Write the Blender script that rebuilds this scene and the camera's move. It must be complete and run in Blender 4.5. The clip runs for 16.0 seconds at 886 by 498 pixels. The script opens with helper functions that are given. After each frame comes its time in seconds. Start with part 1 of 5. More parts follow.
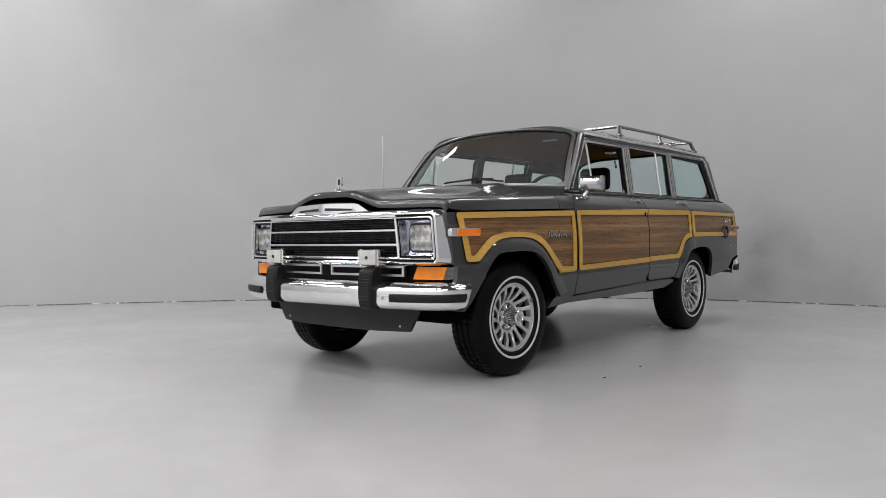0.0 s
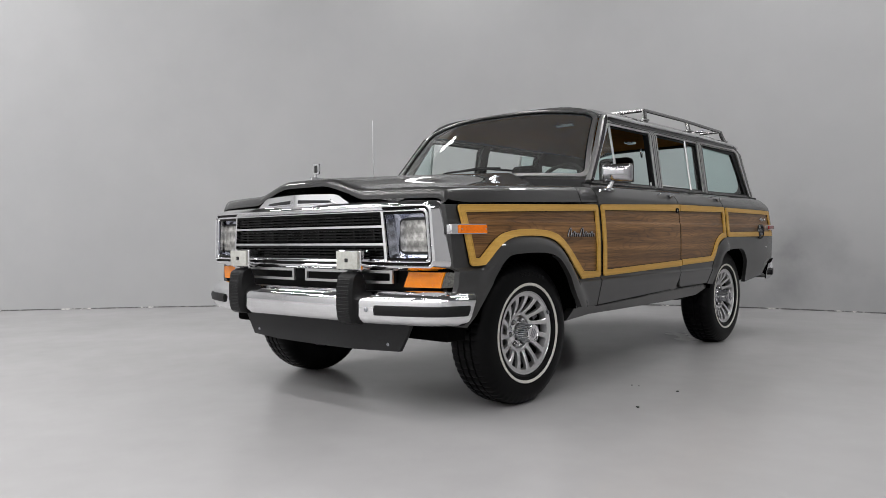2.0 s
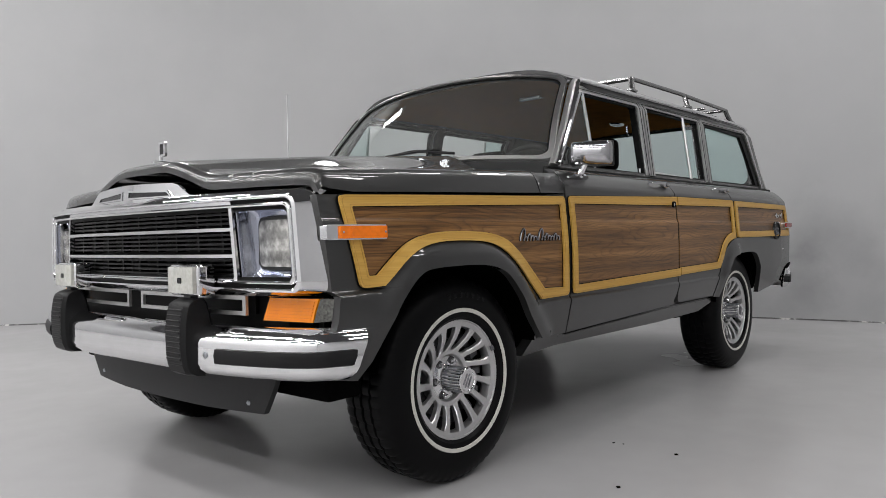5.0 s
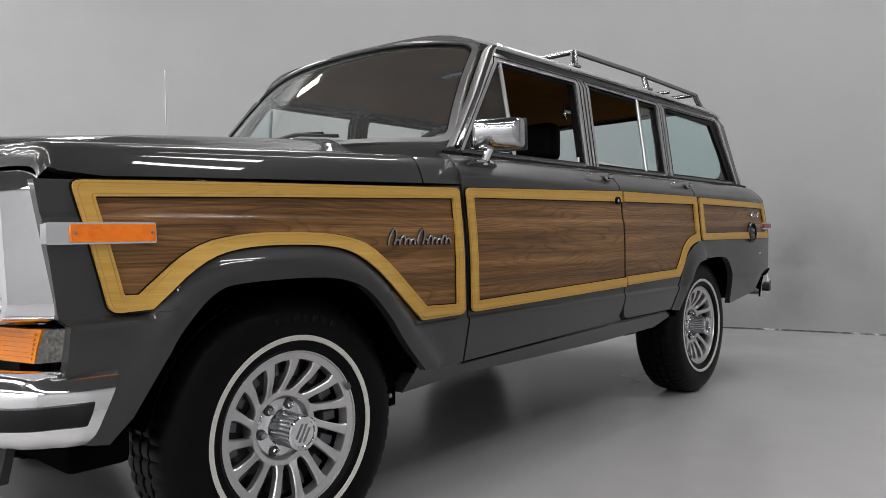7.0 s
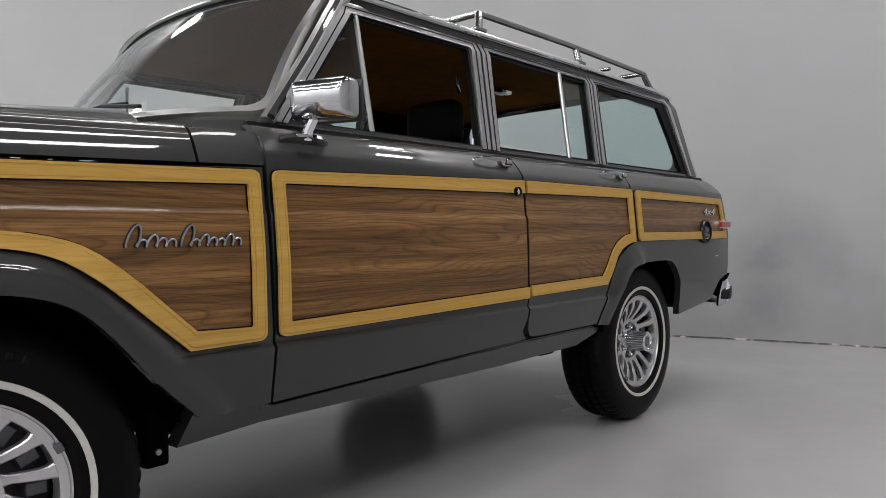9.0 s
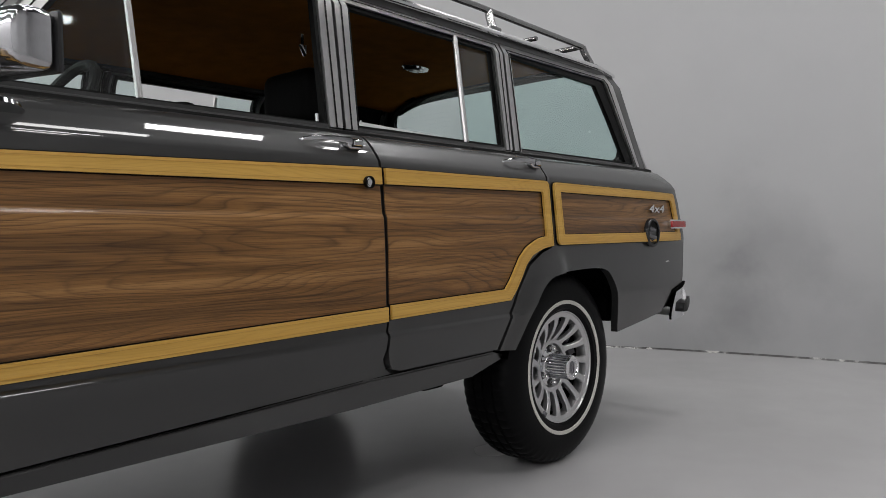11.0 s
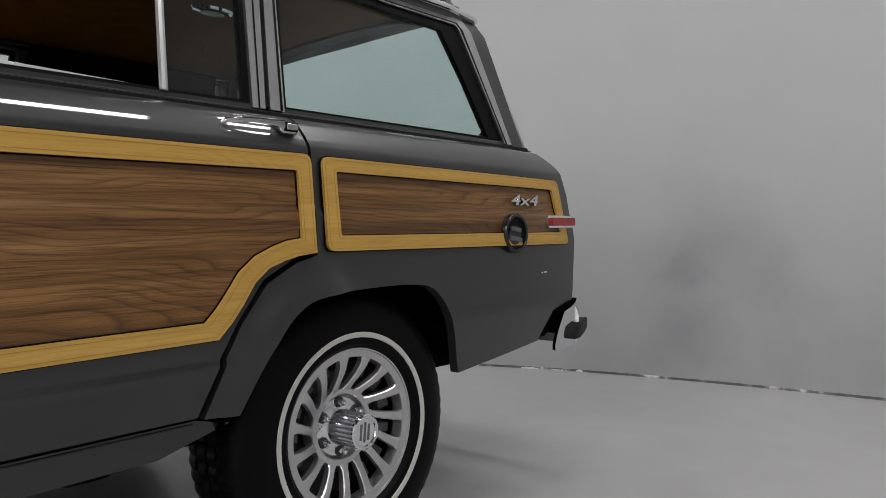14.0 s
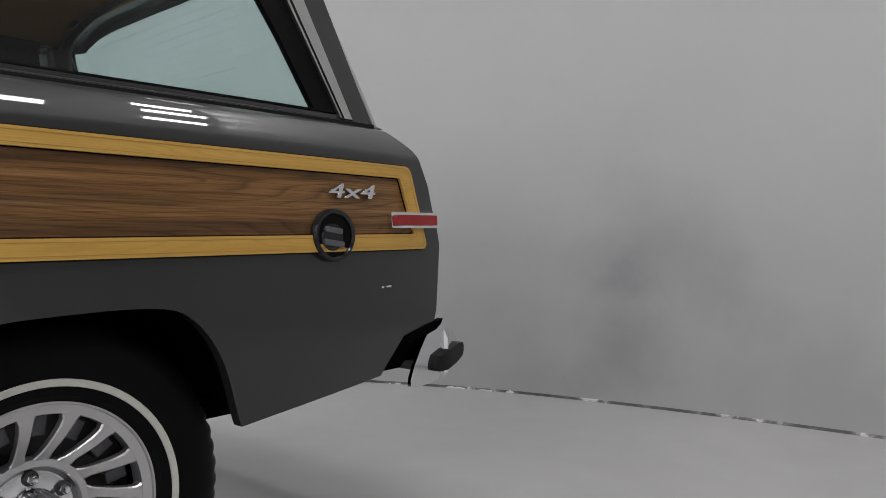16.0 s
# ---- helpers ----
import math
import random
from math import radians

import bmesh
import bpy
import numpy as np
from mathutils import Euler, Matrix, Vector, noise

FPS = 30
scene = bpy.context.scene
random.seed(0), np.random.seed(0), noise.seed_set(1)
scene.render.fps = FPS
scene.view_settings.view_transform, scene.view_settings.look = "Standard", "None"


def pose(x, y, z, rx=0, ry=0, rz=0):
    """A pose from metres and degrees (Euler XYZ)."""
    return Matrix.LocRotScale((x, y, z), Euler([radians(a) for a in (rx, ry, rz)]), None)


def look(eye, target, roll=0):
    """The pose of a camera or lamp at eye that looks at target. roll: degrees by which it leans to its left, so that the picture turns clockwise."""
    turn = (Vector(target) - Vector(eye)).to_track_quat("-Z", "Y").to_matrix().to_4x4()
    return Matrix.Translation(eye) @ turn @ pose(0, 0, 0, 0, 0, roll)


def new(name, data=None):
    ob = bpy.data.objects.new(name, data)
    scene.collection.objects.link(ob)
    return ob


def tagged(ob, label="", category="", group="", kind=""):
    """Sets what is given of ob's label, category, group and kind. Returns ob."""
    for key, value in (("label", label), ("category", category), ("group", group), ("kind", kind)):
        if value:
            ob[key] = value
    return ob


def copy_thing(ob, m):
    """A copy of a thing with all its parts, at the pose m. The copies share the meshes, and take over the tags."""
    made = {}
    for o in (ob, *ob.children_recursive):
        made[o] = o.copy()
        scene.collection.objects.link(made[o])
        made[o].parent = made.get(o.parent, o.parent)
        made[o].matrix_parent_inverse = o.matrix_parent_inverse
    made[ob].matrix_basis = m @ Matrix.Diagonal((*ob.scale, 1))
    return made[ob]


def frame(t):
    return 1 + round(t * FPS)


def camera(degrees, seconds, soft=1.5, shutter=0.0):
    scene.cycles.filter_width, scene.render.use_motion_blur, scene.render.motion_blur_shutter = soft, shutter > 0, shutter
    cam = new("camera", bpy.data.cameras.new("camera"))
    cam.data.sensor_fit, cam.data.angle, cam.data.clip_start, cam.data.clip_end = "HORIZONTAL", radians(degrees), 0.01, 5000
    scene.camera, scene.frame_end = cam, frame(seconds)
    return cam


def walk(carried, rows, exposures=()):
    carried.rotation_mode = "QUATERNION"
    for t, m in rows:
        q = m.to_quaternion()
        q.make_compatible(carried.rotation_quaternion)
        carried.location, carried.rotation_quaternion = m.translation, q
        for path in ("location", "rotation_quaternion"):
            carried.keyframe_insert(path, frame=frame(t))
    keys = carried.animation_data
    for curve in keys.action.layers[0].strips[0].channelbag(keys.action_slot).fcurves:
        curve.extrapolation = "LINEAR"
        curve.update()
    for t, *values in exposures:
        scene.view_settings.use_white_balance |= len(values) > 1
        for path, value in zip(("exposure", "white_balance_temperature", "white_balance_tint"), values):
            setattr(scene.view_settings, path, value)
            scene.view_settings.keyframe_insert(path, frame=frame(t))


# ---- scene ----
cam = camera(62.25, 16.0, 0.55)
PATH = [
    (0.0, (-3.681, -3.533, 0.877), (-2.175, -2.217, 0.838), -0.80),
    (0.5, (-3.532, -3.407, 0.873), (-2.026, -2.091, 0.836), -0.64),
    (1.0, (-3.382, -3.276, 0.865), (-1.876, -1.960, 0.828), -0.51),
    (1.5, (-3.230, -3.148, 0.861), (-1.725, -1.831, 0.828), -0.54),
    (2.0, (-3.078, -3.023, 0.855), (-1.573, -1.706, 0.822), -0.66),
    (2.5, (-2.916, -2.904, 0.853), (-1.413, -1.585, 0.819), -0.87),
    (3.0, (-2.747, -2.805, 0.859), (-1.244, -1.486, 0.823), -0.87),
    (5.5, (-1.789, -2.529, 0.867), (-0.283, -1.213, 0.837), -1.27),
    (6.0, (-1.589, -2.500, 0.864), (-0.082, -1.185, 0.834), -1.10),
    (6.5, (-1.394, -2.481, 0.866), (0.111, -1.165, 0.839), -1.06),
    (7.0, (-1.198, -2.472, 0.863), (0.306, -1.155, 0.836), -1.15),
    (7.5, (-1.001, -2.463, 0.864), (0.505, -1.147, 0.837), -1.17),
    (8.0, (-0.806, -2.455, 0.857), (0.702, -1.141, 0.831), -1.19),
    (8.5, (-0.604, -2.444, 0.853), (0.904, -1.131, 0.825), -1.07),
    (9.0, (-0.414, -2.434, 0.854), (1.094, -1.120, 0.827), -1.06),
    (11.5, (0.539, -2.357, 0.863), (2.047, -1.043, 0.833), -1.22),
    (12.0, (0.727, -2.343, 0.860), (2.236, -1.030, 0.832), -1.28),
    (12.5, (0.912, -2.335, 0.861), (2.421, -1.023, 0.830), -1.25),
    (13.0, (1.095, -2.330, 0.860), (2.603, -1.017, 0.828), -1.14),
    (13.5, (1.277, -2.317, 0.861), (2.785, -1.003, 0.830), -1.02),
    (14.0, (1.469, -2.301, 0.860), (2.978, -0.988, 0.827), -0.90),
    (14.5, (1.663, -2.291, 0.861), (3.172, -0.979, 0.828), -0.92),
    (15.0, (1.854, -2.282, 0.864), (3.365, -0.971, 0.832), -0.90),
    (15.5, (2.044, -2.273, 0.861), (3.555, -0.963, 0.824), -0.65),
    (16.0, (2.229, -2.271, 0.864), (3.741, -0.962, 0.828), -0.68),
]
walk(cam, [(t, look(eye, target, roll)) for t, eye, target, roll in PATH])

# ---------------------------------------------------------------- light
ROOM_X0, ROOM_X1, ROOM_Y0, ROOM_Y1, ROOM_H = -7.5, 5.6, -7.5, 9.4, 5.4
world = bpy.data.worlds.new("world")
scene.world = world
world.use_nodes = True
world.node_tree.nodes["Background"].inputs[0].default_value = (0.5, 0.52, 0.55, 1)
world.node_tree.nodes["Background"].inputs[1].default_value = 0.004

# strips: x, y, length, turned along x, watts
STRIPS = [(x, y, 2.0, False, k * (45 if y < 3 else 57)) for x, k in ((-6.9, 1.2), (-4.8, 1.2), (-2.7, 0.7)) for y in (-5.6, -3.2, -0.8, 1.6, 3.9, 6.3)]
STRIPS += [(2.3, y, 2.0, True, w) for y, w in ((-5.0, 51), (-4.0, 44), (-2.1, 22))] + [(2.2, 1.5, 1.6, True, 24), (3.75, -1.2, 1.1, True, 26)]
STRIPS += [(1.72, 4.95, 0.85, False, 22), (3.25, 2.5, 1.6, True, 26)]
STRIPS += [(-0.7, 6.0, 1.6, False, 40)]
STRIPS += [(5.20, -0.25, 0.5, True, 14), (5.28, -0.85, 0.55, True, 14), (5.32, -1.45, 0.55, True, 14)]
for sx, sy, long, across, watts in STRIPS:
    lamp = bpy.data.lights.new("strip_lamp", "AREA")
    lamp.shape, lamp.size, lamp.size_y, lamp.energy = "RECTANGLE", 0.26, long, watts
    lamp.color = (1.0, 0.99, 0.985)
    ob = new("strip_lamp", lamp)
    ob.matrix_world = pose(sx, sy, ROOM_H - 0.125, 0, 0, 90 if across else 0)


# ---------------------------------------------------------------- materials
def nodes_of(name):
    m = bpy.data.materials.new(name)
    m.use_nodes = True
    nt = m.node_tree
    return m, nt, nt.nodes["Principled BSDF"]


def link(nt, a, b):
    nt.links.new(a, b)


def coords(nt, scale=(1, 1, 1)):
    c = nt.nodes.new("ShaderNodeTexCoord")
    mp = nt.nodes.new("ShaderNodeMapping")
    mp.inputs["Scale"].default_value = scale
    link(nt, c.outputs["Object"], mp.inputs["Vector"])
    return mp.outputs[0]


def noise_of(nt, vec, scale, detail=4, rough=0.55, distort=0.0):
    n = nt.nodes.new("ShaderNodeTexNoise")
    n.inputs["Scale"].default_value = scale
    n.inputs["Detail"].default_value = detail
    n.inputs["Roughness"].default_value = rough
    n.inputs["Distortion"].default_value = distort
    link(nt, vec, n.inputs["Vector"])
    return n.outputs["Fac"]


def ramp_of(nt, fac, stops):
    r = nt.nodes.new("ShaderNodeValToRGB")
    while len(r.color_ramp.elements) < len(stops):
        r.color_ramp.elements.new(0.5)
    for e, (p, c) in zip(r.color_ramp.elements, stops):
        e.position, e.color = p, (*c, 1)
    link(nt, fac, r.inputs[0])
    return r.outputs[0]


def maths(nt, op, a, b):
    n = nt.nodes.new("ShaderNodeMath")
    n.operation = op
    for i, v in enumerate((a, b)):
        if isinstance(v, (int, float)):
            n.inputs[i].default_value = v
        else:
            link(nt, v, n.inputs[i])
    return n.outputs[0]


def mix_col(nt, fac, a, b, kind="MIX"):
    n = nt.nodes.new("ShaderNodeMix")
    n.data_type, n.blend_type = "RGBA", kind
    for sock, v in ((n.inputs[0], fac), (n.inputs[6], a), (n.inputs[7], b)):
        if isinstance(v, tuple):
            sock.default_value = (*v, 1)
        elif isinstance(v, (int, float)):
            sock.default_value = v
        else:
            link(nt, v, sock)
    return n.outputs[2]


def bump_to(nt, b, height, strength, dist=0.002):
    n = nt.nodes.new("ShaderNodeBump")
    n.inputs["Strength"].default_value = strength
    n.inputs["Distance"].default_value = dist
    link(nt, height, n.inputs["Height"])
    link(nt, n.outputs[0], b.inputs["Normal"])


def plain(name, col, rough=0.5, metal=0.0, vary=0.12, scale=40, bump=0.0, coat=0.0, rvary=0.1):
    """A surface of one colour with two scales of variation in tone and gloss."""
    m, nt, b = nodes_of(name)
    v = coords(nt)
    fine, wide = noise_of(nt, v, scale, 5), noise_of(nt, v, scale / 12, 3)
    both = maths(nt, "ADD", maths(nt, "MULTIPLY", fine, 0.5), maths(nt, "MULTIPLY", wide, 0.5))
    lo, hi = tuple(c * (1 - vary) for c in col), tuple(min(1, c * (1 + vary)) for c in col)
    link(nt, ramp_of(nt, both, [(0.3, lo), (0.7, hi)]), b.inputs["Base Color"])
    link(nt, maths(nt, "ADD", maths(nt, "MULTIPLY", both, rvary * 2), rough - rvary), b.inputs["Roughness"])
    b.inputs["Metallic"].default_value = metal
    b.inputs["Coat Weight"].default_value = coat
    b.inputs["Coat Roughness"].default_value = 0.03
    if bump:
        bump_to(nt, b, fine, bump)
    return m


def wood(name, dark, mid, light, grain, rough, coat, seed, vein=0.5, lines=55.0):
    """Flat-sawn veneer: soft bands, growth lines that wander into long arches, fine dark pores, all drawn out along x."""
    m, nt, b = nodes_of(name)
    c = nt.nodes.new("ShaderNodeTexCoord")

    def stretched(sx, sz, off=0.0):
        mp = nt.nodes.new("ShaderNodeMapping")
        mp.inputs["Location"].default_value = (seed + off, seed * 0.7, seed * 1.3 + off)
        mp.inputs["Scale"].default_value = (sx, 0.3, sz)
        link(nt, c.outputs["Object"], mp.inputs["Vector"])
        return mp.outputs[0]

    sep = nt.nodes.new("ShaderNodeSeparateXYZ")
    link(nt, c.outputs["Object"], sep.inputs[0])
    warp = noise_of(nt, stretched(0.75, grain * 1.1), 1.5, 2.0, 0.45, 0.15)
    phase = maths(nt, "ADD", maths(nt, "MULTIPLY", sep.outputs[2], lines), maths(nt, "MULTIPLY", warp, lines * 0.26))
    growth = maths(nt, "FRACT", phase, 0.0)
    late = 0.22 + 0.70 * vein
    thin = ramp_of(nt, growth, [(0.0, (late, late * 0.97, late * 0.93)), (0.10, (0.5 + late / 2,) * 3), (0.40, (1, 1, 1)), (0.86, (0.97, 0.96, 0.95)), (1.0, (late, late * 0.97, late * 0.93))])
    fade = noise_of(nt, stretched(0.9, grain * 2, 7.0), 1.6, 3, 0.6)
    thin = mix_col(nt, ramp_of(nt, fade, [(0.30, (0.2,) * 3), (0.50, (1, 1, 1))]), (1.0, 1.0, 1.0), thin)
    band = noise_of(nt, stretched(0.45, grain * 4, 3.0), 1.7, 5, 0.6, 0.15)
    col = ramp_of(nt, band, [(0.32, dark), (0.50, mid), (0.68, light)])
    fibre = noise_of(nt, stretched(3.2, grain * 44, 5.0), 2.2, 5, 0.68)
    streak = noise_of(nt, stretched(1.3, grain * 15, 11.0), 2.0, 4, 0.62, 0.2)
    streaks = ramp_of(nt, streak, [(0.36, (0.30 + 0.7 * vein, 0.27 + 0.7 * vein, 0.24 + 0.7 * vein)), (0.47, (1, 1, 1))])
    pores = ramp_of(nt, fibre, [(0.34, (0.25 + 0.75 * vein, 0.22 + 0.75 * vein, 0.20 + 0.75 * vein)), (0.50, (1, 1, 1))])
    both = mix_col(nt, 0.85, mix_col(nt, 0.75, pores, streaks, "MULTIPLY"), thin, "MULTIPLY")
    link(nt, mix_col(nt, 0.9, col, both, "MULTIPLY"), b.inputs["Base Color"])
    b.inputs["Roughness"].default_value = rough
    b.inputs["Specular IOR Level"].default_value = 0.3
    b.inputs["Coat Weight"].default_value = coat
    b.inputs["Coat Roughness"].default_value = 0.05
    bump_to(nt, b, fibre, 0.05, 0.0006)
    return m


def glass(name, tint, gloss=0.03, fac=1.0, sheen_veil=0.0):
    m, nt, b = nodes_of(name)
    nt.nodes.remove(b)
    out = nt.nodes["Material Output"]
    tr, gl, fr, mx = (nt.nodes.new(k) for k in ("ShaderNodeBsdfTransparent", "ShaderNodeBsdfGlossy", "ShaderNodeLayerWeight", "ShaderNodeMixShader"))
    tr.inputs[0].default_value = (*tint, 1)
    gl.inputs["Roughness"].default_value = gloss
    gl.inputs[0].default_value = (0.95 * fac, 0.97 * fac, 0.97 * fac, 1)
    fr.inputs["Blend"].default_value = 0.5
    gain = maths(nt, "ADD", maths(nt, "MULTIPLY", maths(nt, "POWER", fr.outputs["Facing"], 5.0), 0.96), 0.04)
    link(nt, gain, mx.inputs[0])
    link(nt, tr.outputs[0], mx.inputs[1])
    link(nt, gl.outputs[0], mx.inputs[2])
    # pale diffuse film stands in for room reflections that grey the panes
    film, last = nt.nodes.new("ShaderNodeBsdfDiffuse"), nt.nodes.new("ShaderNodeMixShader")
    film.inputs[0].default_value = (0.55, 0.55, 0.54, 1)
    v = coords(nt)
    cloud = noise_of(nt, v, 3.0, 4)
    link(nt, maths(nt, "MULTIPLY", maths(nt, "ADD", cloud, 0.5), sheen_veil), last.inputs[0])
    link(nt, mx.outputs[0], last.inputs[1])
    link(nt, film.outputs[0], last.inputs[2])
    link(nt, last.outputs[0], out.inputs[0])
    return m


def paint_of(name, col):
    """Metallic car paint: fine flake under a clear coat, faintly dusty."""
    m, nt, b = nodes_of(name)
    v = coords(nt)
    flake, wide = noise_of(nt, v, 900, 2), noise_of(nt, v, 3.5, 3)
    tone = maths(nt, "ADD", maths(nt, "MULTIPLY", flake, 0.7), maths(nt, "MULTIPLY", wide, 0.3))
    link(nt, ramp_of(nt, tone, [(0.3, tuple(c * 0.8 for c in col)), (0.7, tuple(c * 1.2 for c in col))]), b.inputs["Base Color"])
    b.inputs["Metallic"].default_value = 0.0
    link(nt, maths(nt, "ADD", maths(nt, "MULTIPLY", wide, 0.1), 0.42), b.inputs["Roughness"])
    b.inputs["Coat Weight"].default_value = 1.0
    b.inputs["Specular IOR Level"].default_value = 0.25
    b.inputs["Coat Roughness"].default_value = 0.03
    bump_to(nt, b, noise_of(nt, v, 2.2, 1), 0.025, 0.004)
    return m


def floor_of():
    """Poured epoxy: glossy, faintly clouded, with scuffs that dull the gloss."""
    m, nt, b = nodes_of("epoxy floor")
    v = coords(nt)
    wide, mid = noise_of(nt, v, 0.5, 4), noise_of(nt, v, 5, 2)
    tone = maths(nt, "ADD", maths(nt, "MULTIPLY", wide, 0.7), maths(nt, "MULTIPLY", mid, 0.3))
    col = ramp_of(nt, tone, [(0.3, (0.370, 0.365, 0.369)), (0.7, (0.430, 0.424, 0.428))])
    link(nt, col, b.inputs["Base Color"])
    link(nt, maths(nt, "ADD", maths(nt, "MULTIPLY", wide, 0.16), 0.16), b.inputs["Roughness"])
    return m


def wall_of(name, k):
    m, nt, b = nodes_of(name)
    v = coords(nt)
    wide, mid, fine = noise_of(nt, v, 0.35, 4), noise_of(nt, v, 2.2, 5), noise_of(nt, v, 90, 4)
    tone = maths(nt, "ADD", maths(nt, "MULTIPLY", wide, 0.6), maths(nt, "MULTIPLY", mid, 0.4))
    col = ramp_of(nt, tone, [(0.3, (0.385 * k, 0.388 * k, 0.393 * k)), (0.7, (0.43 * k, 0.432 * k, 0.436 * k))])
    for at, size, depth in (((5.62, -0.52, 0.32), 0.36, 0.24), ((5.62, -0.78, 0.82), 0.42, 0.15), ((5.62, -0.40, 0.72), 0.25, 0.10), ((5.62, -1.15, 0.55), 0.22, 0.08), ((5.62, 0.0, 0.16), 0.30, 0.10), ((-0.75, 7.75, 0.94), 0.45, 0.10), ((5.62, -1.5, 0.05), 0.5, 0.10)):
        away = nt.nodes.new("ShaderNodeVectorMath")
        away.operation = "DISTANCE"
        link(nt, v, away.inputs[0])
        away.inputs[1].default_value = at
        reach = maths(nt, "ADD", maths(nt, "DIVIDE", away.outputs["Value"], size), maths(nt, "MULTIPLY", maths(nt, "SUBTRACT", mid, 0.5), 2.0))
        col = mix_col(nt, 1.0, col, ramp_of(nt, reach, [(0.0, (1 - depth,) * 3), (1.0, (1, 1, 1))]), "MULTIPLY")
    link(nt, col, b.inputs["Base Color"])
    b.inputs["Roughness"].default_value = 0.5
    bump_to(nt, b, fine, 0.12, 0.002)
    return m


def dull(m, level=0.2):
    m.node_tree.nodes["Principled BSDF"].inputs["Specular IOR Level"].default_value = level
    return m


def lens_of(name):
    """Moulded lamp glass: milky beige blocks with fine upright flutes under a clear face."""
    m, nt, b = nodes_of(name)
    v = coords(nt)
    sep = nt.nodes.new("ShaderNodeSeparateXYZ")
    link(nt, v, sep.inputs[0])
    flutes = maths(nt, "PINGPONG", maths(nt, "MULTIPLY", sep.outputs[1], 70.0), 0.5)
    blocks = maths(nt, "PINGPONG", maths(nt, "MULTIPLY", sep.outputs[2], 16.0), 0.5)
    cloud = maths(nt, "ADD", maths(nt, "MULTIPLY", noise_of(nt, v, 26, 3), 0.8), maths(nt, "MULTIPLY", blocks, 0.4))
    link(nt, ramp_of(nt, cloud, [(0.34, (0.15, 0.148, 0.14)), (0.50, (0.31, 0.305, 0.29)), (0.66, (0.62, 0.61, 0.58))]), b.inputs["Base Color"])
    b.inputs["Metallic"].default_value = 0.35
    b.inputs["Roughness"].default_value = 0.24
    b.inputs["Coat Weight"].default_value = 1.0
    bump_to(nt, b, maths(nt, "ADD", maths(nt, "MULTIPLY", flutes, 0.4), maths(nt, "MULTIPLY", blocks, 0.8)), 0.35, 0.004)
    return m


PAINT = paint_of("charcoal paint", (0.021, 0.021, 0.0212))
CHROME = plain("chrome", (0.80, 0.80, 0.81), 0.06, 1.0, 0.04, 30, rvary=0.025)
# darkened copy of the chrome: dimmer reflections on door handles and mirror
DIM_CHROME = plain("chrome with dimmed reflections", (0.47, 0.47, 0.485), 0.09, 1.0, 0.12, 40, rvary=0.03)
BRIGHT = plain("bright anodised trim", (0.56, 0.556, 0.552), 0.36, 1.0, 0.08, 60)
SCREEN_TRIM = plain("bright steel screen trim", (0.66, 0.655, 0.65), 0.30, 1.0, 0.04, 20)
RACK = plain("dark anodised rack metal", (0.30, 0.30, 0.30), 0.24, 1.0, 0.08, 60)
ALLOY = plain("machined alloy", (0.60, 0.595, 0.60), 0.31, 0.9, 0.07, 90)
DARK_ALLOY = plain("dark painted alloy", (0.035, 0.033, 0.036), 0.45, 0.0, 0.2, 60)
GREY_TAB = plain("grey wheel steel", (0.13, 0.128, 0.14), 0.4, 0.4, 0.12, 60)
SLOT = plain("smoked plastic slot", (0.012, 0.012, 0.014), 0.16, 0.0, 0.2, 60)
SLAT = dull(plain("black grille plastic", (0.003, 0.003, 0.0033), 0.30, 0.0, 0.2, 60), 0.25)
PAD = dull(plain("black rubber pad", (0.0075, 0.0075, 0.008), 0.45, 0.0, 0.2, 60, 0.1), 0.22)
FROST = plain("clear frosted lamp glass", (0.50, 0.50, 0.46), 0.22, 0.15, 0.25, 60, 0.25, 0.8)
RUBBER = dull(plain("tyre rubber", (0.0026, 0.0026, 0.0030), 0.42, 0.0, 0.25, 60, 0.15), 0.10)
MARK = dull(plain("raised tyre lettering", (0.004, 0.004, 0.0045), 0.5, 0.0, 0.2, 60), 0.12)
WHITEWALL = plain("white tyre stripe", (0.60, 0.585, 0.54), 0.55, 0.0, 0.1, 50)
BLACK = plain("black plastic", (0.010, 0.010, 0.011), 0.42, 0.0, 0.2, 60, 0.1)
DAM = dull(plain("dark grey air dam plastic", (0.022, 0.022, 0.023), 0.5, 0.0, 0.2, 60, 0.1), 0.25)
# almost no reflectance: deep shade of wells and underside is in this colour
UNDER = dull(plain("shade-black underbody", (0.0015, 0.0015, 0.0015), 0.9, 0.0, 0.3, 20, 0.2), 0.03)
SEAL = dull(plain("rubber seal", (0.003, 0.003, 0.003), 0.5, 0.0, 0.2, 60), 0.12)
WOOD = wood("wood grain film", (0.098, 0.046, 0.0135), (0.215, 0.103, 0.0310), (0.340, 0.178, 0.0640), 5.0, 0.38, 0.26, 3.1, 0.22, 62.0)
GROOVE = plain("brown trim groove", (0.40, 0.222, 0.038), 0.5, 0.0, 0.2, 60)
TRIM = wood("light wood trim", (0.53, 0.308, 0.062), (0.57, 0.340, 0.075), (0.61, 0.372, 0.090), 8.0, 0.44, 0.2, 7.7, 0.90, 90.0)
AMBER = plain("amber lens", (0.88, 0.185, 0.002), 0.2, 0.0, 0.16, 60, 0.05, 0.25)
TURN = plain("yellow amber lens", (0.80, 0.245, 0.003), 0.2, 0.0, 0.12, 200, 0.1, 0.25)
RED = plain("red lens", (0.30, 0.007, 0.007), 0.2, 0.0, 0.12, 200, 0.1, 0.2)
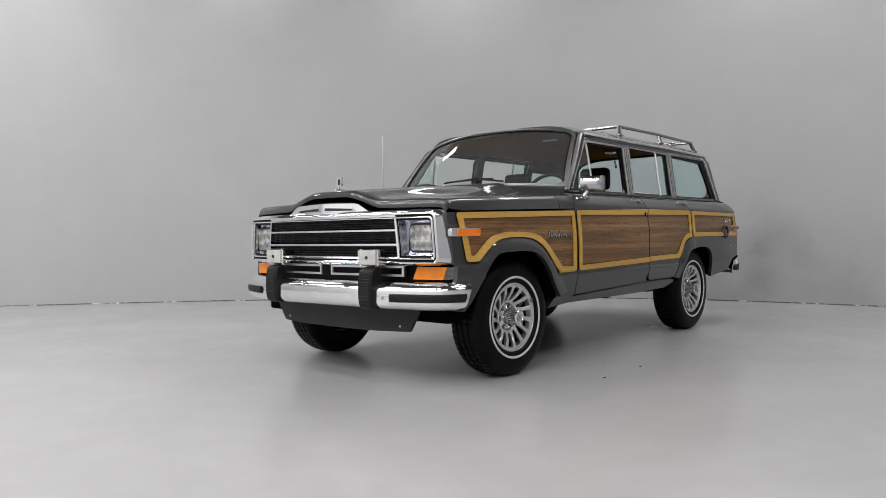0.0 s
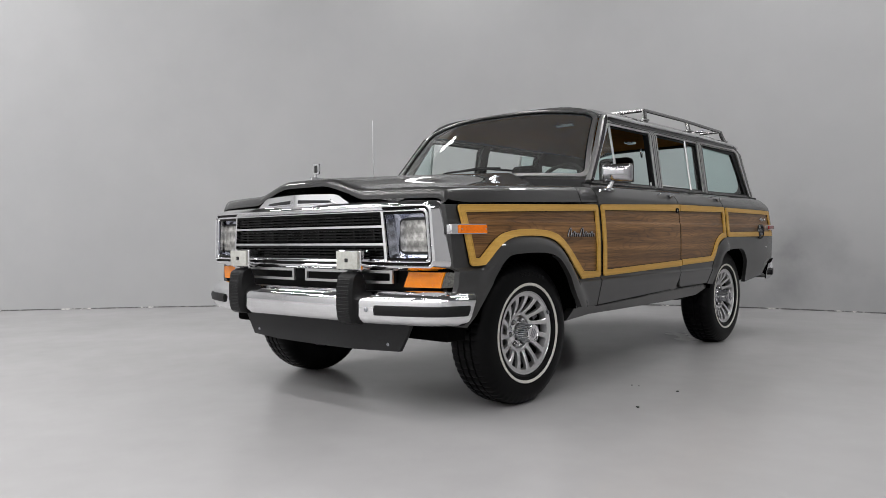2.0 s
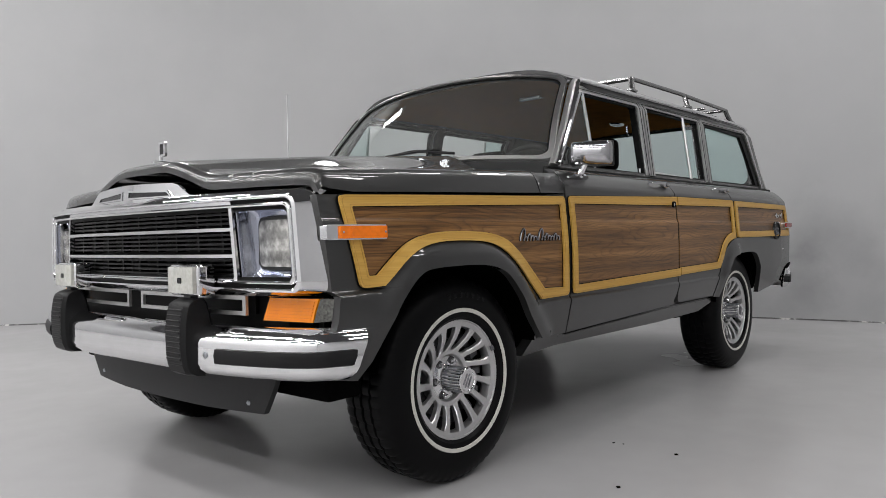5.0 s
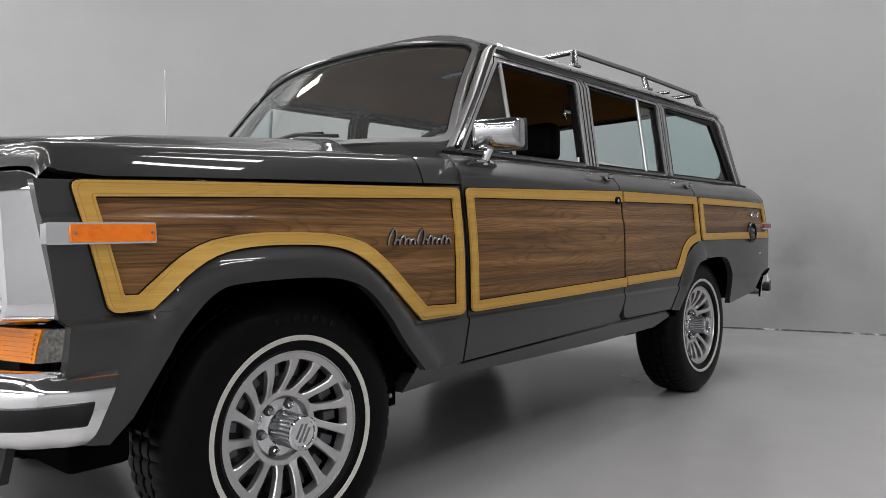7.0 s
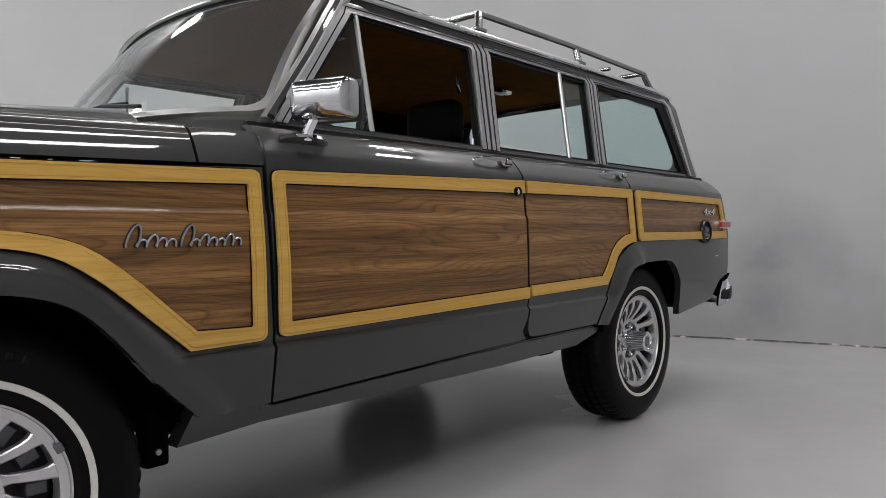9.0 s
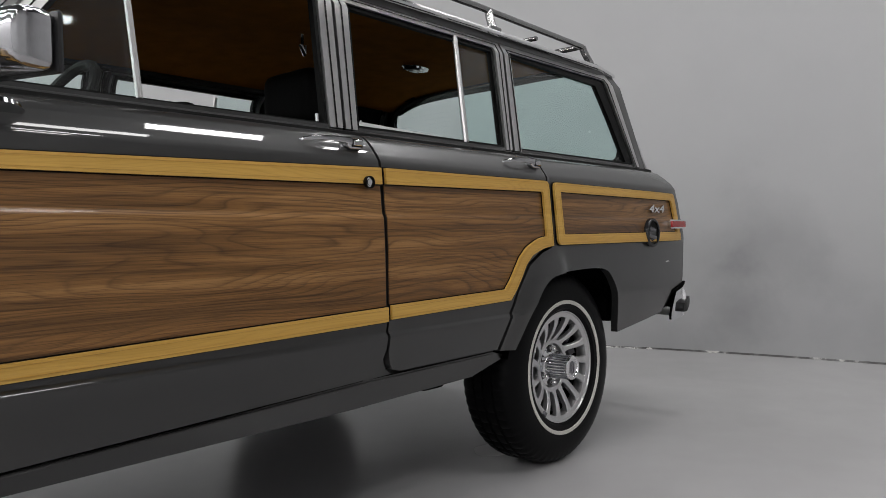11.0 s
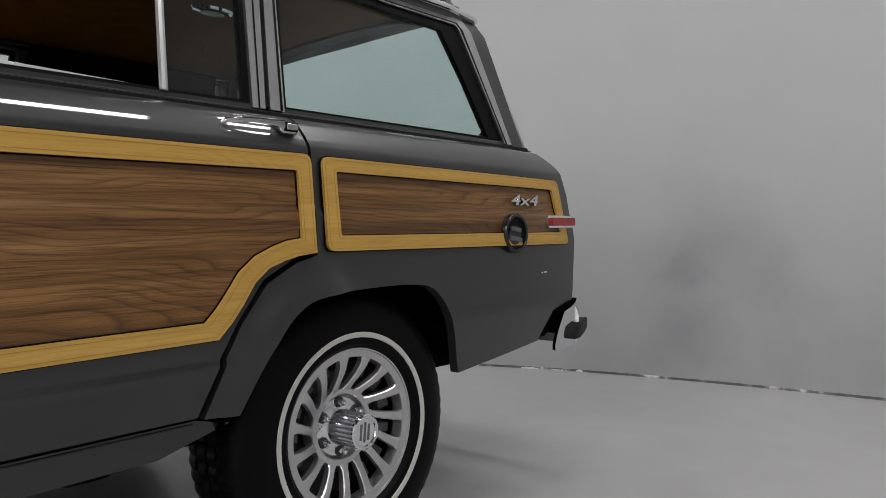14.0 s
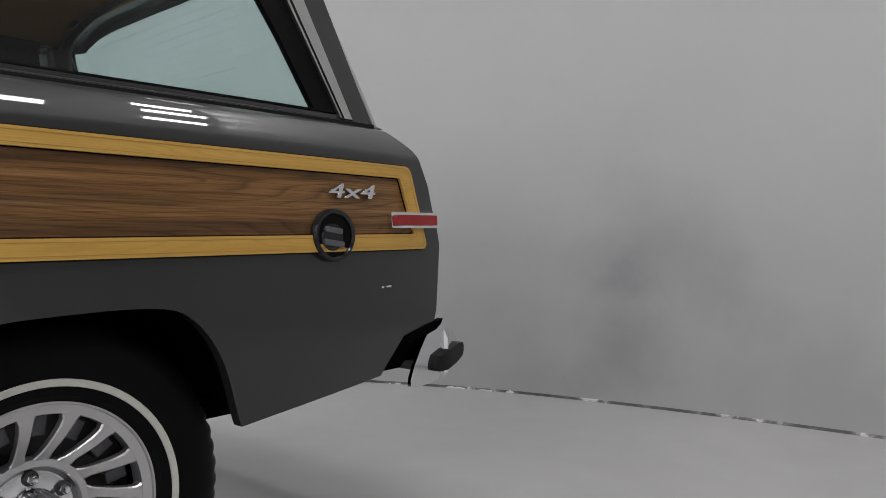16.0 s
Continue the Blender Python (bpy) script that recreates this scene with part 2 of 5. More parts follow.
LENS = lens_of("fluted clear lens")
CORNER = plain("clear faceted lens", (0.13, 0.13, 0.12), 0.12, 0.6, 0.95, 140, 0.9)
BEZEL = plain("silver lamp bezel", (0.46, 0.48, 0.56), 0.14, 1.0, 0.15, 14)
GLASS = glass("green tinted glass", (0.84, 0.965, 0.95), sheen_veil=0.03)
SHIELD = glass("windscreen glass", (0.93, 1.0, 0.98), sheen_veil=0.07)
MIRROR = plain("mirror silver", (0.85, 0.86, 0.87), 0.02, 1.0, 0.01, 5, rvary=0.0)
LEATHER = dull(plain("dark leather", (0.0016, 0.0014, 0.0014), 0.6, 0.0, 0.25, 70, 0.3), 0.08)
EDGE = plain("pale ground glass edge", (0.62, 0.64, 0.63), 0.3, 0.0, 0.08, 60)
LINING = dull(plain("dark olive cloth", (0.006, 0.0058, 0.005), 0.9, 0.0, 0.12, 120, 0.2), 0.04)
HEADLINER = dull(plain("tan headliner cloth", (0.19, 0.073, 0.009), 0.9, 0.0, 0.32, 12, 0.1), 0.02)
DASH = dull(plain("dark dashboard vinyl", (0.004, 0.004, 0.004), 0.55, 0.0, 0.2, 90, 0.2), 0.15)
BADGE = plain("dull badge metal", (0.36, 0.37, 0.40), 0.3, 0.9, 0.1, 90)
FLOOR = floor_of()
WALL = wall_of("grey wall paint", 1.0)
# unseen wall, whitened as a reflector for the front chrome and fill
WALL_WEST = wall_of("whitened fill wall paint", 1.75)
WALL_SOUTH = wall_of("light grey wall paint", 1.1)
CEILING = plain("dark grey ceiling paint", (0.09, 0.09, 0.092), 0.8, 0.0, 0.05, 8)
LAMP_BODY = plain("white lamp housing", (0.7, 0.7, 0.7), 0.5, 0.0, 0.04, 10)
def bead_of():
    """Old sealant: dark with floor dirt along most of its length, white where it has stayed whole."""
    m, nt, b = nodes_of("worn sealant")
    v = coords(nt)
    worn = maths(nt, "ADD", maths(nt, "MULTIPLY", noise_of(nt, v, 3.0, 3), 0.5), maths(nt, "MULTIPLY", noise_of(nt, v, 16, 4), 0.5))
    link(nt, ramp_of(nt, worn, [(0.36, (0.045, 0.044, 0.042)), (0.49, (0.10, 0.099, 0.097)), (0.55, (0.20, 0.20, 0.198)), (0.60, (0.62, 0.61, 0.59))]), b.inputs["Base Color"])
    b.inputs["Roughness"].default_value = 0.7
    return m


BEAD = bead_of()
CHIP = plain("chipped white plaster", (0.62, 0.61, 0.59), 0.8, 0.0, 0.15, 60)


# ---------------------------------------------------------------- mesh helpers
def part(name, bm, material, parent=None, label="", sharp=35):
    me = bpy.data.meshes.new(name)
    bm.to_mesh(me)
    bm.free()
    for p in me.polygons:
        p.use_smooth = True
    me.set_sharp_from_angle(angle=radians(sharp))
    me.materials.append(material)
    ob = new(name, me)
    if parent:
        ob.parent = parent
    if label:
        tagged(ob, label)
    return ob


def box(x0, x1, y0, y1, z0, z1, bevel=0.004, segs=2, bm=None):
    b = bmesh.new()
    bmesh.ops.create_cube(b, size=1)
    for v in b.verts:
        v.co = ((x0 + x1) / 2 + v.co.x * (x1 - x0), (y0 + y1) / 2 + v.co.y * (y1 - y0), (z0 + z1) / 2 + v.co.z * (z1 - z0))
    if bevel:
        bmesh.ops.bevel(b, geom=b.edges[:], offset=bevel, segments=segs, affect="EDGES", profile=0.6)
    return joined(bm, b)


def joined(bm, b):
    """Adds the mesh b to bm."""
    if bm is None:
        return b
    base = {v: bm.verts.new(v.co) for v in b.verts}
    for f in b.faces:
        bm.faces.new([base[v] for v in f.verts])
    b.free()
    return bm


def moved(bm, m):
    bmesh.ops.transform(bm, matrix=m, verts=bm.verts)
    return bm


def tube(points, radius, segs=10, closed=False, bm=None, flat=1.0):
    """A round bar along a polyline; flat squeezes it sideways."""
    b = bmesh.new()
    pts = [Vector(p) for p in points]
    n, rings = len(pts), []
    side = None
    for i, p in enumerate(pts):
        a = pts[i - 1] if i or closed else pts[0]
        c = pts[(i + 1) % n] if i < n - 1 or closed else pts[-1]
        d = (c - a).normalized()
        if side is None:
            side = d.orthogonal().normalized()
        side = (side - d * side.dot(d)).normalized()
        up = d.cross(side)
        rings.append([b.verts.new(p + (side * math.cos(k * math.tau / segs) * flat + up * math.sin(k * math.tau / segs)) * radius) for k in range(segs)])
    for i in range(n if closed else n - 1):
        r, s = rings[i], rings[(i + 1) % n]
        for k in range(segs):
            b.faces.new((r[k], r[(k + 1) % segs], s[(k + 1) % segs], s[k]))
    if not closed:
        b.faces.new(rings[0][::-1])
        b.faces.new(rings[-1])
    bmesh.ops.recalc_face_normals(b, faces=b.faces)
    return joined(bm, b)


def lathe(profile, segs=64, closed=True, bm=None):
    """Turns (radius, y) points round the y axis."""
    b = bmesh.new()
    rings = [[b.verts.new((r * math.cos(k * math.tau / segs), y, r * math.sin(k * math.tau / segs))) for k in range(segs)] for r, y in profile]
    n = len(rings)
    for i in range(n if closed else n - 1):
        p, q = rings[i], rings[(i + 1) % n]
        for k in range(segs):
            b.faces.new((p[k], p[(k + 1) % segs], q[(k + 1) % segs], q[k]))
    if not closed:
        for ring, (r, _) in ((rings[0], profile[0]), (rings[-1], profile[-1])):
            if r > 1e-4:
                b.faces.new(ring)
    bmesh.ops.remove_doubles(b, verts=b.verts, dist=1e-5)
    bmesh.ops.recalc_face_normals(b, faces=b.faces)
    return joined(bm, b)


def sweep(path, section, bm=None):
    """Carries a closed (outward, z) section along a plan path of (x, y); outward is to the path's right."""
    b = bmesh.new()
    pts, rings = [Vector((x, y, 0)) for x, y in path], []
    for i, p in enumerate(pts):
        d = (pts[min(i + 1, len(pts) - 1)] - pts[max(i - 1, 0)]).normalized()
        out = Vector((d.y, -d.x, 0))
        rings.append([b.verts.new((*(p + out * o).xy, z)) for o, z in section])
    n = len(section)
    for r, s in zip(rings, rings[1:]):
        for k in range(n):
            b.faces.new((r[k], r[(k + 1) % n], s[(k + 1) % n], s[k]))
    b.faces.new(rings[0])
    b.faces.new(rings[-1][::-1])
    bmesh.ops.recalc_face_normals(b, faces=b.faces)
    return joined(bm, b)


def soft(points, rounds=2, closed=False):
    """Rounds a polyline's corners (Chaikin), its ends kept."""
    p = [tuple(q) for q in points]
    for _ in range(rounds):
        out = [] if closed else [p[0]]
        for a, c in zip(p, p[1:] + ([p[0]] if closed else [])):
            out.append(tuple(0.75 * m + 0.25 * n for m, n in zip(a, c)))
            out.append(tuple(0.25 * m + 0.75 * n for m, n in zip(a, c)))
        if not closed:
            out.append(p[-1])
        p = out
    return p


def rounded(u0, u1, v0, v1, r, n=4):
    """A rectangle with rounded corners, anticlockwise."""
    out = []
    for cu, cv, a in ((u1 - r, v0 + r, -90), (u1 - r, v1 - r, 0), (u0 + r, v1 - r, 90), (u0 + r, v0 + r, 180)):
        out += [(cu + r * math.cos(radians(a + 90 * k / n)), cv + r * math.sin(radians(a + 90 * k / n))) for k in range(n + 1)]
    return out


def shrunk(points, d):
    """An outline drawn in by d."""
    n, out = len(points), []
    area = sum(points[i][0] * points[(i + 1) % n][1] - points[(i + 1) % n][0] * points[i][1] for i in range(n))
    s = 1 if area > 0 else -1
    for i in range(n):
        a, p, c = Vector(points[i - 1]), Vector(points[i]), Vector(points[(i + 1) % n])
        e, f = (p - a).normalized(), (c - p).normalized()
        m, k = Vector((-e.y, e.x)) * s, Vector((-f.y, f.x)) * s
        h = (m + k)
        h = h / max(0.35, h.dot(m)) if h.length > 1e-6 else m
        out.append(tuple(p + h * d))
    return out


def skin(outline, place, thick=0.02, step=0.06, edge=0.005, inner=None, proud=0.0, cuts=()):
    """A panel with rounded-over edges and a return of the given thickness. outline (and the hole inner, point for point) are in the panel's own
    two coordinates; place(u, v, d) lays them into the car, d metres out of its surface; cuts are heights v that need an edge of their own."""
    b = bmesh.new()
    o = [b.verts.new((u, v, 0)) for u, v in outline]
    if inner:
        q = [b.verts.new((u, v, 0)) for u, v in inner]
        n = len(o)
        for i in range(n):
            b.faces.new((o[i], o[(i + 1) % n], q[(i + 1) % n], q[i]))
    else:
        b.faces.new(o)
    if edge:
        bmesh.ops.inset_region(b, faces=b.faces[:], thickness=edge, use_even_offset=True, use_boundary=True)
    for axis in (0, 1):
        lo, hi = min(p[axis] for p in outline), max(p[axis] for p in outline)
        n = max(1, round((hi - lo) / step))
        for k in range(1, n):
            at, way = [0, 0, 0], [0, 0, 0]
            at[axis], way[axis] = lo + (hi - lo) * k / n + 1e-5, 1
            bmesh.ops.bisect_plane(b, geom=b.verts[:] + b.edges[:] + b.faces[:], plane_co=at, plane_no=way, dist=1e-6)
    for v in cuts:
        bmesh.ops.bisect_plane(b, geom=b.verts[:] + b.edges[:] + b.faces[:], plane_co=(0, v + 1.3e-5, 0), plane_no=(0, 1, 0), dist=1e-6)
    depth = {v: (proud - edge * 0.8 if v.is_boundary else proud) for v in b.verts}
    rim = [e for e in b.edges if e.is_boundary]
    made = bmesh.ops.extrude_edge_only(b, edges=rim)["geom"]
    for g in made:
        if isinstance(g, bmesh.types.BMVert):
            depth[g] = proud - thick
    flat = {v: (v.co.x, v.co.y) for v in b.verts}
    for v in b.verts:
        v.co = place(*flat[v], depth[v])
    bmesh.ops.recalc_face_normals(b, faces=b.faces)
    b.faces.ensure_lookup_table()
    big = max(b.faces, key=lambda f: f.calc_area() * (min(depth[v] for v in f.verts) > proud - edge * 0.5 - 1e-6))
    u, v = flat[big.verts[0]]
    if big.normal.dot(Vector(place(u, v, 0.02)) - Vector(place(u, v, 0))) < 0:
        bmesh.ops.reverse_faces(b, faces=b.faces)
    return b


def bezier_text(body, size, extrude, m):
    cu = bpy.data.curves.new("lettering", "FONT")
    cu.body, cu.size, cu.extrude, cu.bevel_depth = body, size, extrude, 0.0012
    ob = bpy.data.objects.new("lettering", cu)
    me = bpy.data.meshes.new_from_object(ob)
    bpy.data.objects.remove(ob)
    b = bmesh.new()
    b.from_mesh(me)
    bpy.data.meshes.remove(me)
    return moved(b, m)


# ---------------------------------------------------------------- the room
def slab(name, x0, x1, y0, y1, z0, z1, material, label, category):
    ob = part(name, box(x0, x1, y0, y1, z0, z1, 0), material)
    return tagged(ob, label, category, kind="structure")


slab("floor", ROOM_X0, ROOM_X1 + 0.3, ROOM_Y0, ROOM_Y1, -0.2, 0.0, FLOOR, "glossy light grey epoxy floor of the showroom", "floor")
def bent_wall(name, path, label):
    """A wall of one sweep with a wide rounded corner."""
    b = sweep(path, [(0.0, -0.2), (0.2, -0.2), (0.2, ROOM_H), (0.0, ROOM_H)])
    return tagged(part(name, b, WALL), label, "wall", kind="structure")


back_path = [(ROOM_X0, ROOM_Y1)] + soft([(-4.2, ROOM_Y1), (-2.2, 9.05), (-0.6, 7.72), (0.33, 6.90), (1.46, 5.94), (2.30, 5.08), (3.35, 3.85), (4.75, 2.05), (5.42, 0.45), (5.62, -0.55), (5.72, -1.60), (ROOM_X1 + 0.2, -4.0)], 2) + [(ROOM_X1 + 0.2, ROOM_Y0)]
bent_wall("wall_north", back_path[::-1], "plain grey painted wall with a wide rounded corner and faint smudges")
foot = sweep(back_path[::-1], [(-0.006, 0.0), (0.0, 0.0), (0.0, 0.013), (-0.003, 0.011)])
tagged(part("trim", foot, BEAD), "thin dirty sealant bead with white remains along the wall foot", "trim", kind="structure")
slab("wall_west", ROOM_X0 - 0.2, ROOM_X0, ROOM_Y0 - 0.2, ROOM_Y1 + 0.2, -0.2, ROOM_H, WALL_WEST, "unseen showroom wall, whitened to brighten the car's front chrome", "wall")
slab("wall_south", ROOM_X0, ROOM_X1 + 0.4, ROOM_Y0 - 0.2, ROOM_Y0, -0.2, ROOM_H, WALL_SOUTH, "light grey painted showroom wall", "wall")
slab("ceiling", ROOM_X0 - 0.2, ROOM_X1 + 0.4, ROOM_Y0 - 0.2, ROOM_Y1 + 0.2, ROOM_H + 0.003, ROOM_H + 0.2, CEILING, "dark grey painted ceiling", "ceiling")

for sx, sy, long, across, watts in STRIPS:
    fixture = new("ceiling_light")
    tagged(fixture, "long white panel light fixed under the ceiling", "ceiling light", "ceiling strip lights")
    part("housing", box(-0.18, 0.18, -long / 2 - 0.04, long / 2 + 0.04, -0.115, 0.0, 0.01), LAMP_BODY, fixture)
    fixture.matrix_basis = pose(sx, sy, ROOM_H, 0, 0, 90 if across else 0)

# ---------------------------------------------------------------- the car's surfaces (front axle at x = 0, nose towards -x)
HALF_Z = (0.20, 0.30, 0.45, 0.63, 0.83, 0.918, 0.922, 0.926, 0.930, 0.934, 0.938, 1.03, 1.068, 1.076, 1.083, 1.090, 1.100, 1.12, 1.135, 1.145, 1.16, 1.175, 1.54, 1.60, 1.66)
HALF_W = (0.855, 0.870, 0.900, 0.950, 0.953, 0.9502, 0.9496, 0.9478, 0.9455, 0.9441, 0.9435, 0.937, 0.9345, 0.9325, 0.9280, 0.9235, 0.9165, 0.9000, 0.8850, 0.8730, 0.838, 0.812, 0.758, 0.722, 0.58)
CREASES = (0.696, 0.700, 0.7035, 0.707, 0.7105, 0.714, 0.718, 0.595, 0.5985, 0.602, 0.6055, 0.609, 0.613, 0.918, 0.922, 0.926, 0.930, 0.934, 0.938, 1.060, 1.068, 1.076, 1.083, 1.090, 1.100, 1.12, 1.135, 1.145, 1.16)
ARCH_F = [(0.50, 0.42), (0.466, 0.459), (0.336, 0.572), (0.211, 0.714), (0.137, 0.754), (0.029, 0.773), (-0.209, 0.771), (-0.284, 0.757), (-0.369, 0.666), (-0.400, 0.607), (-0.456, 0.492), (-0.49, 0.43)]
ARCH_R = [(2.369, 0.480), (2.432, 0.621), (2.508, 0.705), (2.591, 0.728), (2.832, 0.737), (2.928, 0.732), (2.969, 0.724), (3.001, 0.703), (3.034, 0.668), (3.060, 0.624), (3.078, 0.594), (3.101, 0.541), (3.122, 0.488)]


ROUND_F, ROUND_R = [], []


def to_line(x, z, line):
    best = 9.0
    for (ax, az), (cx, cz) in zip(line, line[1:]):
        dx, dz = cx - ax, cz - az
        k = max(0, min(1, ((x - ax) * dx + (z - az) * dz) / (dx * dx + dz * dz)))
        best = min(best, math.hypot(x - ax - k * dx, z - az - k * dz))
    return best


PLAIN = [(z, w) for z, w in zip(HALF_Z, HALF_W) if not 0.90 < z < 0.95]


def half(x, z, sleek=False):
    """Half the body's width; sleek leaves out the fine crease along the doors."""
    w = float(np.interp(z, [p[0] for p in PLAIN], [p[1] for p in PLAIN])) if sleek else float(np.interp(z, HALF_Z, HALF_W))
    if x < -0.1:
        w -= 0.035 * ((-0.1 - x) / 0.5) ** 2
    if x > 3.3:
        w -= 0.022 * ((x - 3.3) / 0.45) ** 2
    return w


def flared(x, z, sleek=False):
    """The half width with the pressed flares over the wheels."""
    w = half(x, z, sleek)
    out = 0.020 * smooth01(0.718, 0.696, z) * smooth01(-0.30, -0.45, x)
    out = max(out, 0.0130 * smooth01(0.613, 0.595, z) * smooth01(0.30, 0.45, x) * smooth01(2.42, 2.30, x))
    if z < 0.87:
        for line, reach, rise in ((ROUND_F, 0.092, 0.033), (ROUND_R, 0.078, 0.020)):
            out = max(out, rise * smooth01(reach, reach * 0.45, to_line(x, z, line)))
    return w + out


def side(sgn, fn=half):
    return lambda x, z, d: (x, sgn * (fn(x, z) + d), z)


def tucked(sgn):
    """The rocker below the doors, rolled in under the body."""
    return lambda x, z, d: (x, sgn * (half(x, 0.46) - 1.05 * max(0.0, 0.452 - z) + d), z - 0.29 * max(0.0, 0.455 - z))


def rigid(x, z):
    return flared(x, z, True)


def nose_x(y):
    return -0.735 + 0.085 * (abs(y) / 0.9) ** 2.5


def nose(extra=0.0):
    return lambda y, z, d: (nose_x(y) - d + extra, y, z)


def nose_fan():
    """The grille's face, which widens a little downwards."""
    return lambda y, z, d: (nose_x(y) - d, y * (1 + 0.045 * max(0.0, 0.985 - z) / 0.24), z)


def smooth01(a, c, t):
    """0 at a, 1 at c, smooth between (also for c < a)."""
    k = max(0.0, min(1.0, (t - a) / (c - a)))
    return k * k * (3 - 2 * k)


def hood_z(x, y, s=0.0):
    """The lid's flat, with its raised centre, before the rolled sides."""
    k = max(0.0, min(1.0, (x + 0.70) / 1.30))
    u = abs(y)
    flat = shoulder_z(k)
    crown = (0.014 + 0.026 * k) * (1 - (u / 0.9) ** 2)
    rise = 1.155 + 0.097 * k - flat - 0.014 - 0.026 * k
    bulge = rise * (1 - smooth01(0.13 + 0.215 * min(1.0, 2.5 * k), min(0.60, 0.440 + 0.30 * k), u))
    front = max(0.0, min(1.0, 1 - (x - nose_x(max(y, min(abs(s), 0.9))) - 0.035) / 0.032))
    nosedown = (0.024 + 0.016 * smooth01(0.30, 0.46, u)) * (1 - math.sqrt(1 - min(0.96, front * front)))
    return flat + crown + bulge - nosedown


def shoulder_z(k):
    return float(np.interp(k, (0, 0.15, 0.3, 0.5, 1), (1.078, 1.089, 1.098, 1.109, 1.133)))


LID_T = np.linspace(0, 1, 41)
LID_A = np.radians(np.interp(LID_T, (0, 0.30, 0.62, 1), (2, 10, 72, 78)))
LID_Y = np.concatenate(([0], np.cumsum(np.cos((LID_A[1:] + LID_A[:-1]) / 2))))
LID_Z = np.concatenate(([0], np.cumsum(np.sin((LID_A[1:] + LID_A[:-1]) / 2))))


def lid(x, s, d):
    """s runs across the car: flat to 0.80, then over a tight shoulder and down the upright side to 0.98."""
    u = min(abs(s), 0.80)
    t = max(0.0, abs(s) - 0.80) / 0.18
    a = float(np.interp(t, LID_T, LID_A)) if t else 0.0
    k = max(0.0, min(1.0, (x + 0.70) / 1.30))
    drop = (shoulder_z(k) - 1.003 - 0.030 * k) * float(np.interp(t, LID_T, LID_Z)) / LID_Z[-1]
    tuck = 0.035 * (max(0.0, -0.1 - x) / 0.5) ** 2
    y = u + (0.132 - tuck) * float(np.interp(t, LID_T, LID_Y)) / LID_Y[-1]
    away = Vector((0, math.sin(a), math.cos(a))) * d
    return (x, math.copysign(y + away.y, s), hood_z(x, u, s) - drop + away.z)


def roof_z(x, y):
    u = min(1.0, abs(y) / 0.748)
    crown = float(np.interp(x, (0.95, 1.15, 1.7, 3.0, 3.4, 3.56), (0.090, 0.106, 0.117, 0.117, 0.105, 0.092)))
    edge = float(np.interp(x, (0.95, 1.2, 2.0, 3.2, 3.56), (1.592, 1.600, 1.604, 1.602, 1.592)))
    return edge + crown * (1 - u ** 6)


def tail_x(z):
    return float(np.interp(z, (0.45, 0.515, 0.60, 0.84, 1.00, 1.11, 1.165, 1.60, 1.70), (3.68, 3.70, 3.735, 3.765, 3.735, 3.69, 3.61, 3.458, 3.42)))


ROUND_F += soft(ARCH_F, 2)
ROUND_R += soft(ARCH_R[:4], 2)
car = new("station_wagon")
tagged(car, "charcoal grey vintage station wagon with wood-grain sides and chrome grille", "car")

# ---------------------------------------------------------------- side panels
FENDER = [(-0.635, 1.000), (-0.3, 1.006), (0.1, 1.016), (0.45, 1.028), (0.643, 1.036), (0.645, 0.9), (0.655, 0.62), (0.668, 0.456)] + soft(ARCH_F[1:-1], 2) + [(-0.50, 0.44), (-0.575, 0.45), (-0.60, 0.55), (-0.585, 0.70), (-0.60, 0.715)]
DOOR_F = [(0.656, 1.150), (1.739, 1.170), (1.743, 0.63), (1.745, 0.565), (1.738, 0.535), (1.722, 0.508), (1.695, 0.491), (1.66, 0.486), (0.676, 0.456), (0.664, 0.62), (0.656, 0.9)]
DOOR_R = [(1.749, 1.170), (2.563, 1.170), (2.562, 0.832), (2.50, 0.815), (2.42, 0.772), (2.35, 0.68), (2.318, 0.625), (2.270, 0.494), (1.815, 0.492), (1.786, 0.500), (1.768, 0.520), (1.756, 0.555), (1.751, 0.63)]
QUARTER = [(2.572, 1.170), (3.55, 1.172), (3.62, 1.150), (3.685, 1.095), (3.73, 1.00), (3.763, 0.84), (3.748, 0.66), (3.738, 0.630), (3.700, 0.621), (3.615, 0.602), (3.562, 0.524), (3.552, 0.504), (3.138, 0.455)] + soft(ARCH_R[::-1], 2) + [(2.287, 0.487), (2.334, 0.625), (2.364, 0.68), (2.43, 0.762), (2.51, 0.805), (2.571, 0.822)]
SILL = [(0.470, 0.466), (0.655, 0.464), (0.676, 0.447), (1.70, 0.478), (2.28, 0.482), (2.362, 0.462), (2.215, 0.417), (1.70, 0.407), (0.68, 0.410), (0.459, 0.395)]

FT_ARCH_OUT = [(0.431, 0.618), (0.200, 0.810), (0.109, 0.848), (-0.023, 0.858), (-0.199, 0.855), (-0.312, 0.824), (-0.420, 0.724)]
FT_ARCH_IN = [(0.446, 0.660), (0.245, 0.839), (0.132, 0.880), (-0.039, 0.890), (-0.189, 0.887), (-0.324, 0.861), (-0.445, 0.757)]
FT_OUT = [(-0.572, 1.000), (0.626, 1.028), (0.630, 0.620)] + soft(FT_ARCH_OUT) + [(-0.506, 0.720)]
FT_IN = [(-0.527, 0.966), (0.592, 0.993), (0.594, 0.655)] + soft(FT_ARCH_IN) + [(-0.478, 0.757)]
DT_OUT = [(1.736, 1.056), (0.664, 1.030), (0.668, 0.622), (1.738, 0.640)]
DT_IN = [(1.736, 1.011), (0.698, 0.999), (0.702, 0.657), (1.738, 0.679)]
